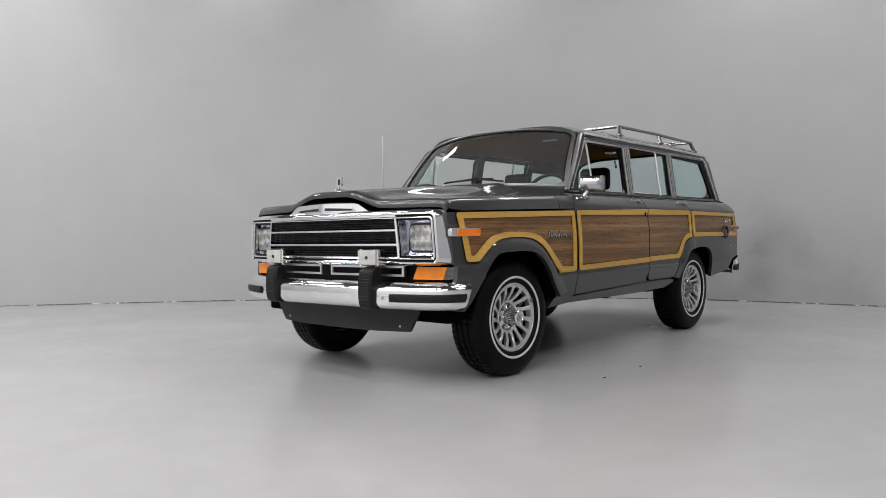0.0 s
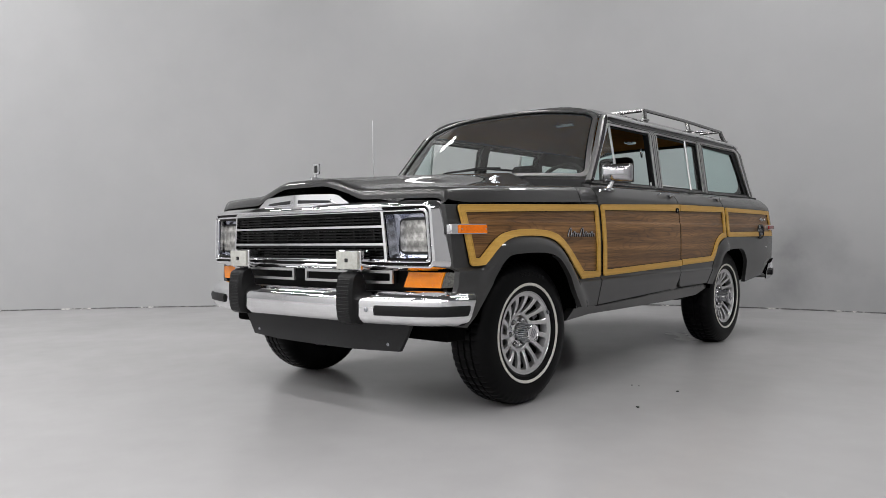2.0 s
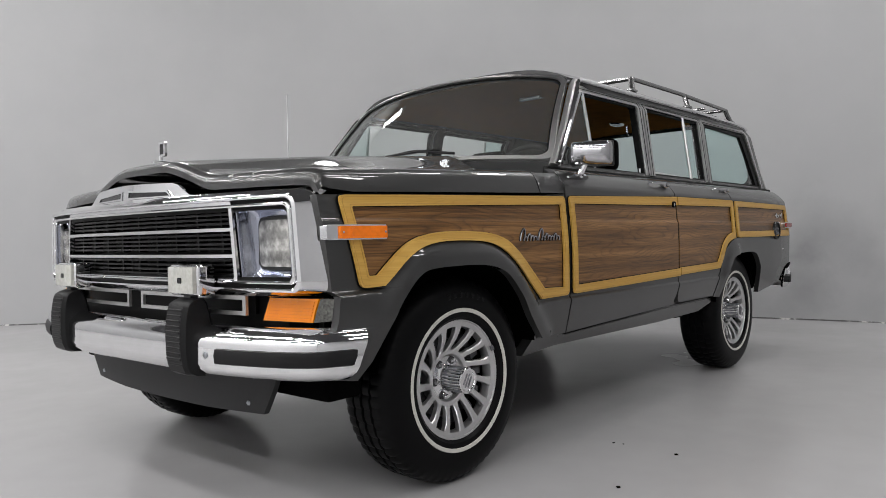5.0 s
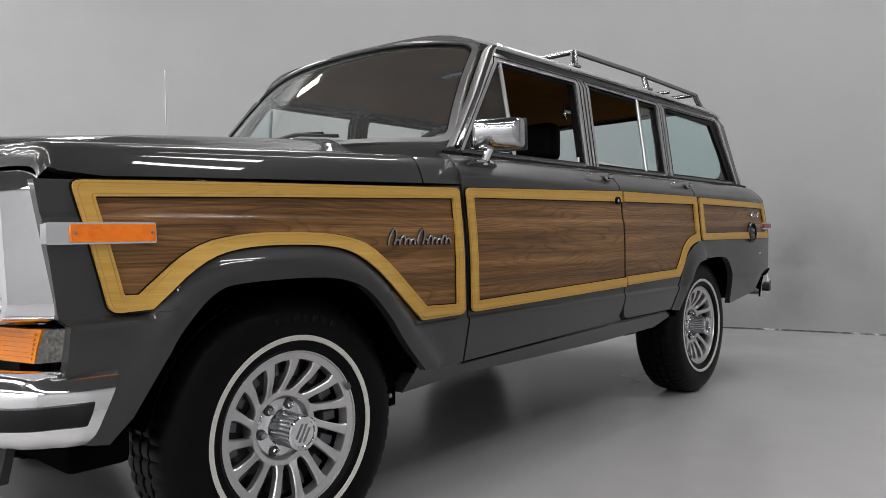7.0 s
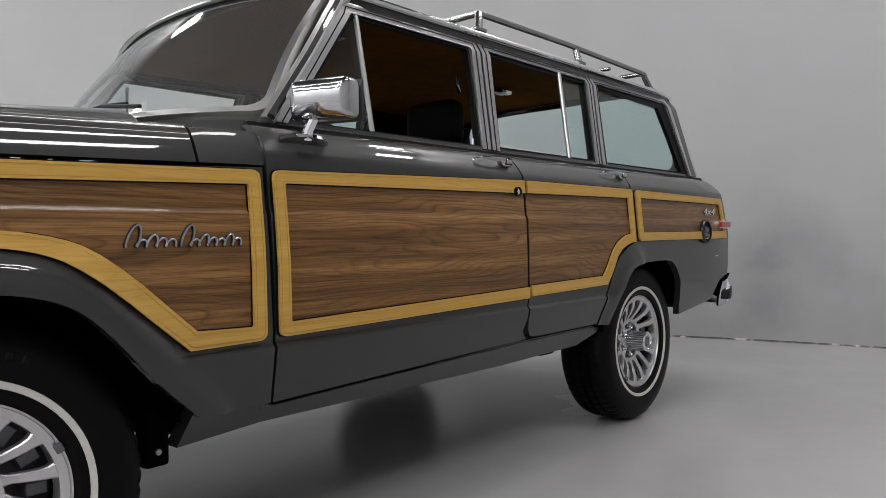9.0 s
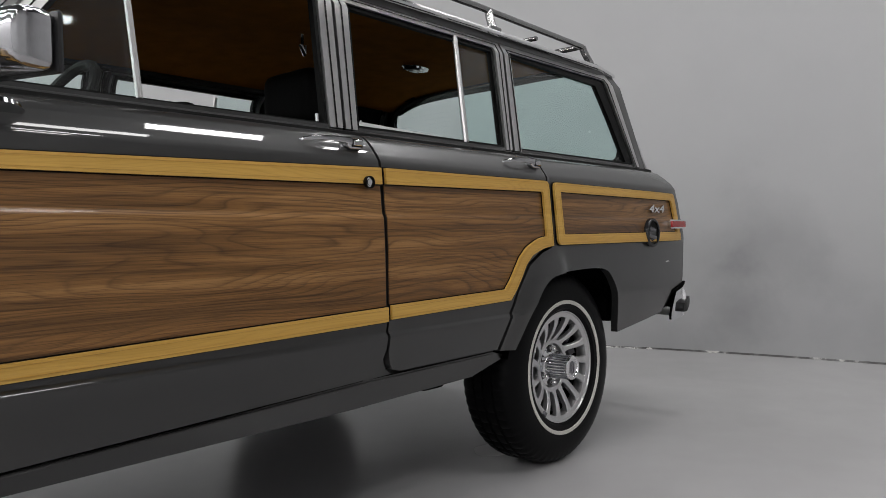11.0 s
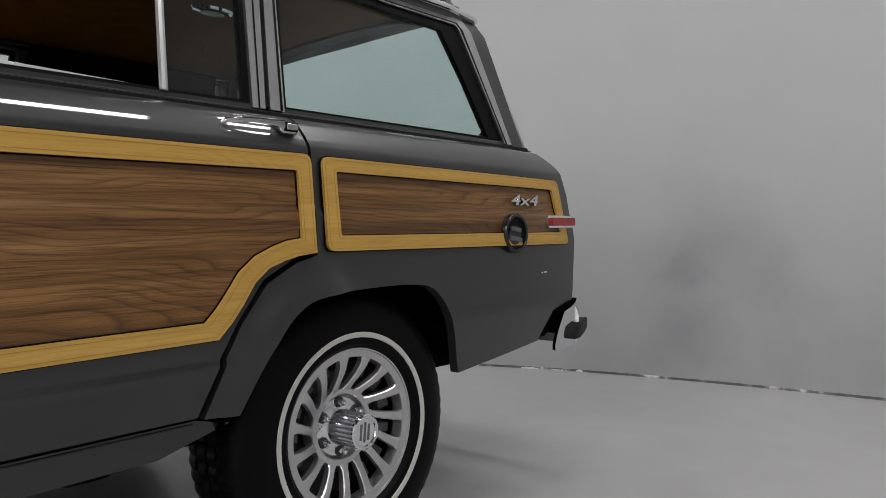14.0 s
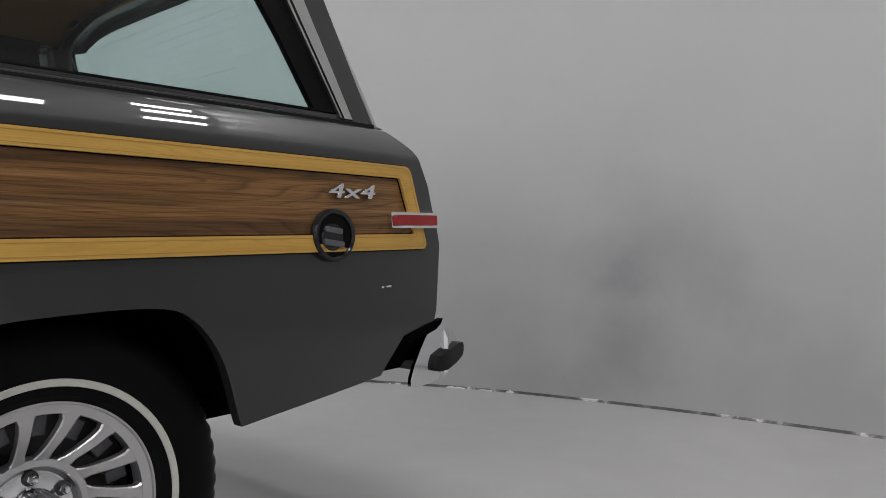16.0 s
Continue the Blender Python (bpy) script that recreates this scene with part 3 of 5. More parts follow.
RT_C_OUT = [(2.560, 0.828), (2.49, 0.820), (2.405, 0.790), (2.345, 0.700), (2.300, 0.655)]
RT_C_IN = [(2.520, 0.862), (2.465, 0.855), (2.370, 0.815), (2.305, 0.725), (2.272, 0.692)]
RT_OUT = [(1.752, 1.056), (2.560, 1.057)] + soft(RT_C_OUT, 1) + [(1.751, 0.645)]
RT_IN = [(1.752, 1.012), (2.520, 1.018)] + soft(RT_C_IN, 1) + [(1.751, 0.683)]
QT_OUT = [(2.594, 1.055), (3.640, 1.046), (3.692, 0.830), (2.594, 0.830)]
QT_IN = [(2.634, 1.021), (3.597, 1.014), (3.641, 0.870), (2.637, 0.867)]


def eased(points, corners, r):
    """The outline with its named corners rounded off."""
    out = []
    for i, p in enumerate(points):
        if i not in corners:
            out.append(p)
            continue
        p, a, c = Vector(p), Vector(points[i - 1]), Vector(points[(i + 1) % len(points)])
        a, c = p + (a - p).normalized() * r, p + (c - p).normalized() * r
        out += [tuple(a.lerp(p, k).lerp(p.lerp(c, k), k)) for k in (0.0, 0.25, 0.5, 0.75, 1.0)]
    return out


def woodwork(owner, sgn, outer, inner, open_end=False):
    """The printed panel and its raised frame; an open frame runs out at the door's edge."""
    corners = []
    for i in range(len(outer)):
        p, q, r = Vector(outer[i - 1]), Vector(outer[i]), Vector(outer[(i + 1) % len(outer)])
        if (q - p).angle(r - q) > 0.8 and min((q - p).length, (r - q).length) > 0.03 and not (open_end and i in (0, len(outer) - 1)):
            corners.append(i)
    outer, inner = eased(outer, corners, 0.022), eased(inner, corners, 0.006)
    mid = [((a + c) / 2, (b + d) / 2) for (a, b), (c, d) in zip(outer, inner)]
    part("wood_panel", skin(mid, side(sgn, flared), 0.004, 0.08, 0.001, proud=0.003, cuts=CREASES), WOOD, owner, "brown wood-grain side panel")
    if open_end:
        line = outer + inner[::-1]
        frame_mesh = skin(line, side(sgn, rigid), 0.013, 0.08, 0.007, proud=0.014)
        gasket = skin(shrunk(line, -0.003), side(sgn, rigid), 0.004, 0.08, 0.0, proud=0.0055)
    else:
        frame_mesh = skin(outer, side(sgn, rigid), 0.012, 0.08, 0.008, inner=inner, proud=0.014)
        gasket = skin(shrunk(outer, -0.003), side(sgn, rigid), 0.004, 0.08, 0.0, inner=shrunk(inner, 0.0025), proud=0.0055)
    part("trim_gasket", gasket, SEAL, owner)
    at = lambda k: [tuple(a + (c - a) * k for a, c in zip(p, q)) for p, q in zip(outer, inner)]
    for k0, k1 in ((0.17, 0.205), (0.80, 0.83)):
        if open_end:
            line = skin(at(k0) + at(k1)[::-1], side(sgn, rigid), 0.003, 0.08, 0.0, proud=0.0146)
        else:
            line = skin(at(k0), side(sgn, rigid), 0.003, 0.08, 0.0, inner=at(k1), proud=0.0146)
        part("trim_line", line, GROOVE, owner)
    part("wood_trim", frame_mesh, TRIM, owner, "light honey-coloured wood trim frame")


def handle(owner, x, sgn):
    """A chrome blade of a pull that swells towards its push-button housing, on the door's shoulder."""
    y, z = sgn * 0.901, 1.118
    b = bmesh.new()
    rings = []
    for dx, out, dz, tall, thick in ((0.0, -0.006, -0.004, 0.004, 0.004), (0.012, 0.010, 0.002, 0.005, 0.004), (0.040, 0.021, 0.006, 0.0055, 0.004), (0.085, 0.026, 0.007, 0.006, 0.004), (0.125, 0.027, 0.006, 0.007, 0.004), (0.150, 0.027, 0.004, 0.009, 0.006)):
        ring = [(a * thick, c * tall) for a, c in ((-1, -0.6), (-0.6, -1), (0.6, -1), (1, -0.6), (1, 0.6), (0.6, 1), (-0.6, 1), (-1, 0.6))]
        rings.append([b.verts.new((x + dx, y + sgn * (out + o), z + dz + h)) for o, h in ring])
    for r, t in zip(rings, rings[1:]):
        for i in range(8):
            b.faces.new((r[i], r[(i + 1) % 8], t[(i + 1) % 8], t[i]))
    b.faces.new(rings[0])
    b.faces.new(rings[-1][::-1])
    bmesh.ops.recalc_face_normals(b, faces=b.faces)
    y0, y1 = sorted((y - sgn * 0.012, y + sgn * 0.030))
    b = box(x + 0.138, x + 0.194, y0, y1, z - 0.018, z + 0.014, 0.011, 3, bm=b)
    for v in b.verts:
        if v.co.x > x + 0.137 and v.co.z < z - 0.004:
            v.co.x += 0.35 * (z - 0.004 - v.co.z) * (1 if v.co.x < x + 0.166 else -1)
    h = part("door_handle", b, DIM_CHROME, owner, "chrome pull handle", sharp=45)
    y0, y1 = sorted((y + sgn * 0.020, y + sgn * 0.0312))
    part("button_gap", box(x + 0.149, x + 0.189, y0, y1, z - 0.011, z + 0.011, 0.0025), SEAL, h)
    y0, y1 = sorted((y + sgn * 0.020, y + sgn * 0.036))
    part("push_button", box(x + 0.153, x + 0.185, y0, y1, z - 0.0075, z + 0.0075, 0.004, 3), DIM_CHROME, h, "chrome push button")
    return h


def window_bars(owner, sgn, outer, inner, grooves=((0.44, 0.54),)):
    """A bright frame over the window's sides and top, grooved along its length, and the painted sill below it."""
    low, right, top, left = range(4)
    line = lambda k: [tuple(a + (c - a) * k for a, c in zip(outer[i], inner[i])) for i in (low, left, top, right)]
    bars = part("window_frame", skin(line(0) + line(1)[::-1], side(sgn), 0.03, 0.15, 0.004, proud=0.004, cuts=(1.54,)), BRIGHT, owner, "dull bright-metal window frame")
    for a0, a1 in grooves:
        part("frame_groove", skin(line(a0) + line(a1)[::-1], side(sgn), 0.004, 0.3, 0.0, proud=0.0055, cuts=(1.54,)), SEAL, bars)
    x0, x1 = outer[0][0], outer[1][0]
    part("window_sill", skin([(x0, 1.1665), (x1, 1.1665), (x1, 1.184), (x0, 1.184)], side(sgn), 0.03, 0.4, 0.002, proud=-0.003, cuts=(1.175,)), PAINT, owner)
    return bars


def pane(owner, sgn, outline, name="window_glass", depth=-0.018):
    ob = part(name, skin(outline, side(sgn), 0.004, 0.4, 0.0, proud=depth, cuts=(1.54,)), GLASS, owner, "green tinted glass")
    ob.visible_shadow = False
    return ob


def seal(owner, sgn, outline, d=0.012):
    part("rubber_seal", skin(outline, side(sgn), 0.02, 0.2, 0.002, inner=shrunk(outline, d), proud=-0.006, cuts=(1.54,)), SEAL, owner)


for sgn in (-1, 1):
    sd = side(sgn, flared)
    pressing = skin(FENDER, sd, 0.03, 0.014, 0.006, cuts=CREASES)
    arch_skin = [v for v in pressing.verts if v.co.z < 0.89 and 0.02 < to_line(v.co.x, v.co.z, ROUND_F) < 0.15 and -0.56 < v.co.x < 0.62 and v.co.z > 0.48]
    for _ in range(4):
        bmesh.ops.smooth_vert(pressing, verts=arch_skin, factor=0.5, use_axis_y=True)
    fender = part("front_fender", pressing, PAINT, car)
    woodwork(fender, sgn, FT_OUT, FT_IN)
    sill = part("sill", skin(SILL, tucked(sgn), 0.05, 0.2, 0.006, proud=-0.006), PAINT, car)
    part("sill_seam", tube([(x, sgn * (half(x, z) - 0.004), z) for x, z in ((0.480, 0.4560), (0.655, 0.4540), (0.69, 0.4425), (1.20, 0.4570), (1.70, 0.4720), (2.27, 0.4760))], 0.0036, 8), PAINT, sill)
    part("sill_gap", skin([(0.66, 0.436), (1.70, 0.466), (2.29, 0.470), (2.29, 0.510), (1.80, 0.508), (1.70, 0.500), (0.66, 0.470)], side(sgn), 0.02, 0.2, 0.0, proud=-0.018), SEAL, sill)
    part("sill_corner", skin([(1.690, 0.478), (1.800, 0.484), (1.775, 0.500), (1.760, 0.530), (1.749, 0.575), (1.742, 0.545), (1.728, 0.510)], side(sgn), 0.008, 0.05, 0.003, proud=-0.007), PAINT, sill)

    door = part("front_door", skin(DOOR_F, sd, 0.03, 0.05, 0.006, cuts=CREASES), PAINT, car)
    woodwork(door, sgn, DT_OUT, DT_IN, True)
    handle(door, 1.498, sgn)
    outer = [(0.776, 1.176), (1.721, 1.176), (1.735, 1.590), (1.084, 1.588)]
    inner = [(0.814, 1.176), (1.675, 1.176), (1.684, 1.552), (1.104, 1.550)]
    inner = [(x, z + 0.026 * (sgn > 0) * (z > 1.5)) for x, z in inner]
    window_bars(door, sgn, outer, inner)
    part("vent_bar", tube([(1.138, sgn * (half(1.12, 1.185) - 0.006), 1.185), (1.130, sgn * (half(1.1, 1.548) - 0.006), 1.552)], 0.008, 8), BRIGHT, door)
    seal(door, sgn, inner)
    pane(door, sgn, [(0.818, 1.180), (1.137, 1.180), (1.129, 1.556), (1.110, 1.556)], "vent_glass")
    part("lock_ring", moved(lathe([(0.014, -0.002), (0.0155, -0.002), (0.0165, 0.000), (0.0165, 0.010), (0.014, 0.010)], 24), pose(1.682, sgn * (half(1.69, 1.0) + 0.014), 1.014, 0, 0, 0 if sgn > 0 else 180)), SEAL, door)
    lock = lathe([(0.0, 0.006), (0.008, 0.006), (0.009, 0.003), (0.013, 0.003), (0.014, -0.004), (0.0, -0.004)], 24, False)
    part("door_lock", moved(lock, pose(1.682, sgn * (half(1.69, 1.0) + 0.016), 1.014, 0, 0, 0 if sgn > 0 else 180)), CHROME, door, "round chrome key lock")

    part("lock_pin", tube([(1.655, sgn * 0.785, 1.165), (1.655, sgn * 0.783, 1.208), (1.655, sgn * 0.783, 1.213)], 0.0055, 8), CHROME, door)
    rear = part("rear_door", skin(DOOR_R, sd, 0.03, 0.03, 0.006, cuts=CREASES), PAINT, car)
    woodwork(rear, sgn, RT_OUT, RT_IN, True)
    handle(rear, 2.350, sgn)
    part("lock_pin", tube([(1.815, sgn * 0.785, 1.165), (1.815, sgn * 0.783, 1.206), (1.815, sgn * 0.783, 1.211)], 0.0055, 8), CHROME, rear)
    outer = [(1.732, 1.176), (2.532, 1.176), (2.556, 1.590), (1.747, 1.590)]
    inner = [(1.776, 1.176), (2.496, 1.176), (2.510, 1.555), (1.796, 1.558)]
    inner = [(x, z + 0.026 * (sgn > 0) * (z > 1.5)) for x, z in inner]
    window_bars(rear, sgn, outer, inner)
    seal(rear, sgn, inner, 0.016)
    part("divider_bar", tube([(2.276, sgn * (half(2.2, 1.185) - 0.004), 1.185), (2.296, sgn * (half(2.2, 1.55) - 0.004), 1.556)], 0.0095, 8), BRIGHT, rear)
    part("rolled_down_glass", skin([(1.785, 1.176), (2.268, 1.176), (2.268, 1.192), (1.785, 1.206)], side(sgn), 0.005, 0.3, 0.001, proud=-0.014), EDGE, rear, "top edge of the lowered window glass")
    pane(rear, sgn, [(2.279, 1.182), (2.500, 1.182), (2.510, 1.560), (2.299, 1.562)])

    quarter = part("quarter_panel", skin(QUARTER, sd, 0.03, 0.03, 0.006, cuts=CREASES), PAINT, car)
    woodwork(quarter, sgn, QT_OUT, QT_IN)
    outer = [(2.546, 1.176), (3.556, 1.176), (3.378, 1.590), (2.568, 1.590)]
    inner = [(2.588, 1.176), (3.514, 1.176), (3.326, 1.555), (2.602, 1.555)]
    window_bars(quarter, sgn, outer, inner, ((0.72, 0.86),))
    inner2 = [(2.602, 1.190), (3.432, 1.192), (3.345, 1.36), (3.250, 1.522), (2.616, 1.540)]
    part("rubber_seal", skin([(2.588, 1.186), (3.510, 1.188), (3.42, 1.36), (3.320, 1.554), (2.602, 1.554)], side(sgn), 0.02, 0.2, 0.002, inner=inner2, proud=-0.006, cuts=(1.54,)), SEAL, quarter)
    pane(quarter, sgn, [(2.585, 1.182), (3.50, 1.182), (3.315, 1.558), (2.60, 1.558)], depth=-0.016)
    # the painted corner post behind the quarter window
    part("corner_post", skin([(3.560, 1.172), (3.640, 1.155), (3.458, 1.60), (3.384, 1.600), (3.382, 1.590)], side(sgn), 0.05, 0.12, 0.004, cuts=(1.175, 1.54)), PAINT, car)
    part("post_trim", tube([(x, sgn * (half(x, z) - 0.012), z) for x, z in ((3.643, 1.168), (3.553, 1.385), (3.463, 1.598))], 0.007, 8), BRIGHT, car)
    # pillar between the doors
    part("pillar", skin([(1.704, 1.165), (1.748, 1.165), (1.764, 1.60), (1.718, 1.60)], side(sgn), 0.04, 0.2, 0.002, proud=-0.022, cuts=(1.175, 1.54)), SEAL, car)
    part("pillar", skin([(2.528, 1.165), (2.550, 1.165), (2.572, 1.60), (2.552, 1.60)], side(sgn), 0.04, 0.2, 0.002, proud=-0.022, cuts=(1.175, 1.54)), SEAL, car)

# ---------------------------------------------------------------- hood, cowl, windscreen, roof, tail
def on_top(fn):
    return lambda x, y, d: (x, y, fn(x, y) + d)


half_lid = [(0.578, 0.0), (0.572, 0.35), (0.552, 0.60), (0.512, 0.72), (0.482, 0.79), (0.468, 0.84), (0.466, 0.89), (0.470, 0.98), (0.2, 0.98), (-0.2, 0.98), (-0.50, 0.98), (-0.585, 0.965)] + [(nose_x(min(s, 0.9)) + 0.035, s) for s in (0.93, 0.88, 0.84, 0.80, 0.74, 0.66, 0.56, 0.46, 0.36, 0.26, 0.13)]
HOOD = half_lid + [(nose_x(0) + 0.035, 0.0)] + [(x, -s) for x, s in half_lid[:0:-1]]
pressing = skin(HOOD, lid, 0.02, 0.012, 0.006)
inner_skin = [v for v in pressing.verts if abs(v.co.y) < 0.86 and nose_x(v.co.y) + 0.06 < v.co.x < 0.44]
for _ in range(5):
    bmesh.ops.smooth_vert(pressing, verts=inner_skin, factor=0.5, use_axis_x=True, use_axis_y=True, use_axis_z=True)
hood = part("hood", pressing, PAINT, car)


def base_curve(y):
    u = abs(y) / 0.82
    return 0.62 + 0.135 * u * u, 1.228 - 0.035 * u * u


def top_curve(y):
    u = abs(y) / 0.71
    return 0.965 + 0.10 * u * u, 1.677 - 0.064 * u ** 3


def shield(u, v, d):
    """u across (-1 to 1), v up (0 to 1)."""
    x0, z0 = base_curve(u * 0.82)
    x1, z1 = top_curve(u * 0.71)
    y = u * (0.82 + (0.71 - 0.82) * v)
    bow = -0.02 * math.sin(math.pi * max(0, min(1, v)))
    n = Vector((-0.78, 0.25 * u, 0.60)).normalized()
    return Vector((x0 + (x1 - x0) * v + bow, y, z0 + (z1 - z0) * v)) + n * d


screen_edge = rounded(-1.0, 1.0, 0.0, 1.0, 0.06, 5)
inner_edge = rounded(-0.970, 0.970, 0.038, 0.976, 0.075, 5)
windscreen = part("windscreen", skin(rounded(-0.98, 0.98, 0.02, 0.98, 0.08, 5), shield, 0.005, 0.15, 0.0, proud=-0.004), SHIELD, car, "curved tinted windscreen")
windscreen.visible_shadow = False
part("screen_frame", skin(screen_edge, shield, 0.03, 0.12, 0.008, inner=inner_edge, proud=0.012), SCREEN_TRIM, car, "bright metal windscreen frame")
part("screen_apron", skin(rounded(-0.985, 0.985, -0.20, 0.012, 0.02), shield, 0.02, 0.1, 0.004, proud=-0.004), PAINT, car)
part("screen_seal", skin(inner_edge, shield, 0.015, 0.12, 0.002, inner=rounded(-0.957, 0.957, 0.050, 0.964, 0.08, 5), proud=0.002), SEAL, car)


def cowl_lid(x, s, d):
    p = lid(x, s, d)
    return (p[0], p[1], p[2] - 0.055 * (1 - smooth01(0.55, 0.80, abs(s))))


half_cowl = [(0.63, 0.0), (0.66, 0.5), (0.72, 0.80), (0.75, 0.84), (0.745, 0.875), (0.665, 0.93), (0.650, 0.98), (0.478, 0.98), (0.474, 0.89), (0.476, 0.84), (0.490, 0.79), (0.520, 0.72), (0.560, 0.60), (0.580, 0.35)]
COWL = half_cowl + [(0.586, 0.0)] + [(x, -s) for x, s in half_cowl[:0:-1]]
part("cowl", skin(COWL, cowl_lid, 0.06, 0.05, 0.004), PAINT, car)

for sgn in (-1, 1):
    a = [Vector((0.735, sgn * 0.830, 1.170)), Vector((0.90, sgn * 0.790, 1.37)), Vector((1.060, sgn * 0.742, 1.575)), Vector((1.11, sgn * 0.722, 1.603))]
    part("windscreen_post", tube(a, 0.022, 8, flat=0.8), BRIGHT, car)
    part("drip_rail", tube([p + Vector((-0.006, sgn * 0.028, 0.008)) for p in a] + [Vector((1.4, sgn * 0.752, 1.610)), Vector((2.4, sgn * 0.753, 1.613)), Vector((3.3, sgn * 0.746, 1.608)), Vector((3.46, sgn * 0.73, 1.598))], 0.011, 8), CHROME, car, "chrome drip rail")

ROOF = [(0.958 + 0.10 * (abs(y) / 0.71) ** 2, y) for y in np.linspace(-0.71, 0.71, 13)] + [(1.2, 0.740), (3.3, 0.738), (3.45, 0.725), (3.51, 0.69), (3.535, 0.4), (3.54, 0.0), (3.535, -0.4), (3.51, -0.69), (3.45, -0.725), (3.3, -0.738), (1.2, -0.740)]
roof = part("roof", skin(ROOF[::-1], on_top(roof_z), 0.03, 0.07, 0.012), PAINT, car)
part("headliner", skin([(1.11, -0.685), (3.425, -0.685), (3.425, 0.685), (1.11, 0.685), (1.05, 0.42), (1.02, 0.0), (1.05, -0.42)], lambda x, y, d: (x, y, roof_z(x, y) - 0.036 - d), 0.01, 0.2, 0.004), HEADLINER, car, "tan cloth headliner")

rear_map = lambda y, z, d: (tail_x(z) - 0.03 * (abs(y) / 0.9) ** 4 + d, y, z)
TAIL = [(-half(3.7, z) + 0.012, z) for z in np.linspace(0.64, 1.165, 12)] + [(half(3.7, z) - 0.012, z) for z in np.linspace(1.165, 0.64, 12)]
tailgate = part("tailgate", skin(TAIL[::-1], rear_map, 0.04, 0.08, 0.01), PAINT, car)
def gate_line(w0, w1, z0, z_side, z_mid, r):
    """The rear window's outline: flat foot, rounded corners, a crowned top."""
    foot = [(-w0, z0), (w0, z0)]
    top = [(w1 * k, z_mid - (z_mid - z_side) * abs(k) ** 3) for k in np.linspace(1, -1, 13)]
    return soft_corners(foot + top, r)


def soft_corners(points, r):
    out, n = [], len(points)
    for i, p in enumerate(points):
        p, a, c = Vector(p), Vector(points[i - 1]), Vector(points[(i + 1) % n])
        if (p - a).angle(c - p) < 0.6:
            out.append(tuple(p))
            continue
        a, c = p + (a - p).normalized() * min(r, (a - p).length * 0.9), p + (c - p).normalized() * min(r, (c - p).length * 0.9)
        out += [tuple(a.lerp(p, k).lerp(p.lerp(c, k), k)) for k in (0.0, 0.25, 0.5, 0.75, 1.0)]
    return out


gate_out = gate_line(0.80, 0.725, 1.165, 1.608, 1.690, 0.01)
gate_in = gate_line(0.735, 0.690, 1.205, 1.578, 1.662, 0.10)
gate_hole = gate_line(0.750, 0.705, 1.192, 1.588, 1.674, 0.08)
part("tailgate_frame", skin(gate_out, rear_map, 0.05, 0.15, 0.004, inner=gate_hole), PAINT, tailgate)
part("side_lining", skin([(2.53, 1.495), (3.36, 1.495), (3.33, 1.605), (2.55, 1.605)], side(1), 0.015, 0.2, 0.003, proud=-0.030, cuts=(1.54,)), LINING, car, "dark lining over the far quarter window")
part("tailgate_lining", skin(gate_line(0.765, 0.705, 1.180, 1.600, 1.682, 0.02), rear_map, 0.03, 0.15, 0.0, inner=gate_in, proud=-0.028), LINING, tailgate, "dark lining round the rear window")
rear_glass = part("rear_window", skin(gate_line(0.75, 0.708, 1.19, 1.595, 1.678, 0.04), rear_map, 0.005, 0.3, 0.0, proud=-0.02), GLASS, tailgate, "green tinted rear window with heating wires")
rear_glass.visible_shadow = False
for k in range(15):
    z = 1.225 + k * 0.026
    y = 0.72 - 0.08 * (z - 1.2) / 0.35
    part("heating_wire", tube([(tail_x(z) - 0.026, -y, z), (tail_x(z) - 0.024, 0, z), (tail_x(z) - 0.026, y, z)], 0.0003, 4), GREY_TAB, rear_glass)

# ---------------------------------------------------------------- nose
def funnel(outer, inner, place, d0, d1):
    """A sloping recess between two outlines at two depths, with a rounded lip."""
    b = bmesh.new()
    rings = []
    for line, k, d in [(outer, 0, d0 - 0.03), (outer, 0, d0 - 0.004), (outer, 0.03, d0), (outer, 0.08, d0 - 0.002)] + [(outer, 0.08 + 0.90 * (1 - math.cos(a)), d0 - 0.002 + (d1 - d0) * math.sin(a)) for a in (0.26, 0.52, 0.78, 1.04, 1.30, 1.57)] + [(outer, 1.0, d1 - 0.02)]:
        rings.append([b.verts.new(place(p[0] + (q[0] - p[0]) * k, p[1] + (q[1] - p[1]) * k, d)) for p, q in zip(outer, inner)])
    n = len(outer)
    for r, t in zip(rings, rings[1:]):
        for i in range(n):
            b.faces.new((r[i], r[(i + 1) % n], t[(i + 1) % n], t[i]))
    bmesh.ops.recalc_face_normals(b, faces=b.faces)
    return b


def flat_lamp(y, z, d):
    return (-0.645 - d, y, z)


def dish(y, z, d):
    """From the nose's curve at the lip to the lamp's flat face at the bottom."""
    k = max(0.0, (0.004 - d) / 0.049)
    return ((nose_x(y) - 0.004) * (1 - min(k, 1)) - 0.640 * min(k, 1) + 0.05 * max(0.0, k - 1), y, z)


def bulge(place, u0, v0, rise=0.018, reach=0.08):
    return lambda u, v, d: place(u, v, d + rise * max(0.0, 1 - ((u - u0) / reach) ** 2) * max(0.0, 1 - ((v - v0) / reach) ** 2))


def spread(points):
    """The lamps and their frame widen a little towards the bumper."""
    return [(y * (1 + 0.11 * max(0.0, abs(y) - 0.62) * (1.018 - z) / 0.31), z) for y, z in points]


def lamp_corner(y, z, d):
    """The turn lamp's face, bending back round the corner."""
    return (nose_x(y) + 0.030 + 0.045 * smooth01(0.865, 0.935, abs(y)) - d, y, z)


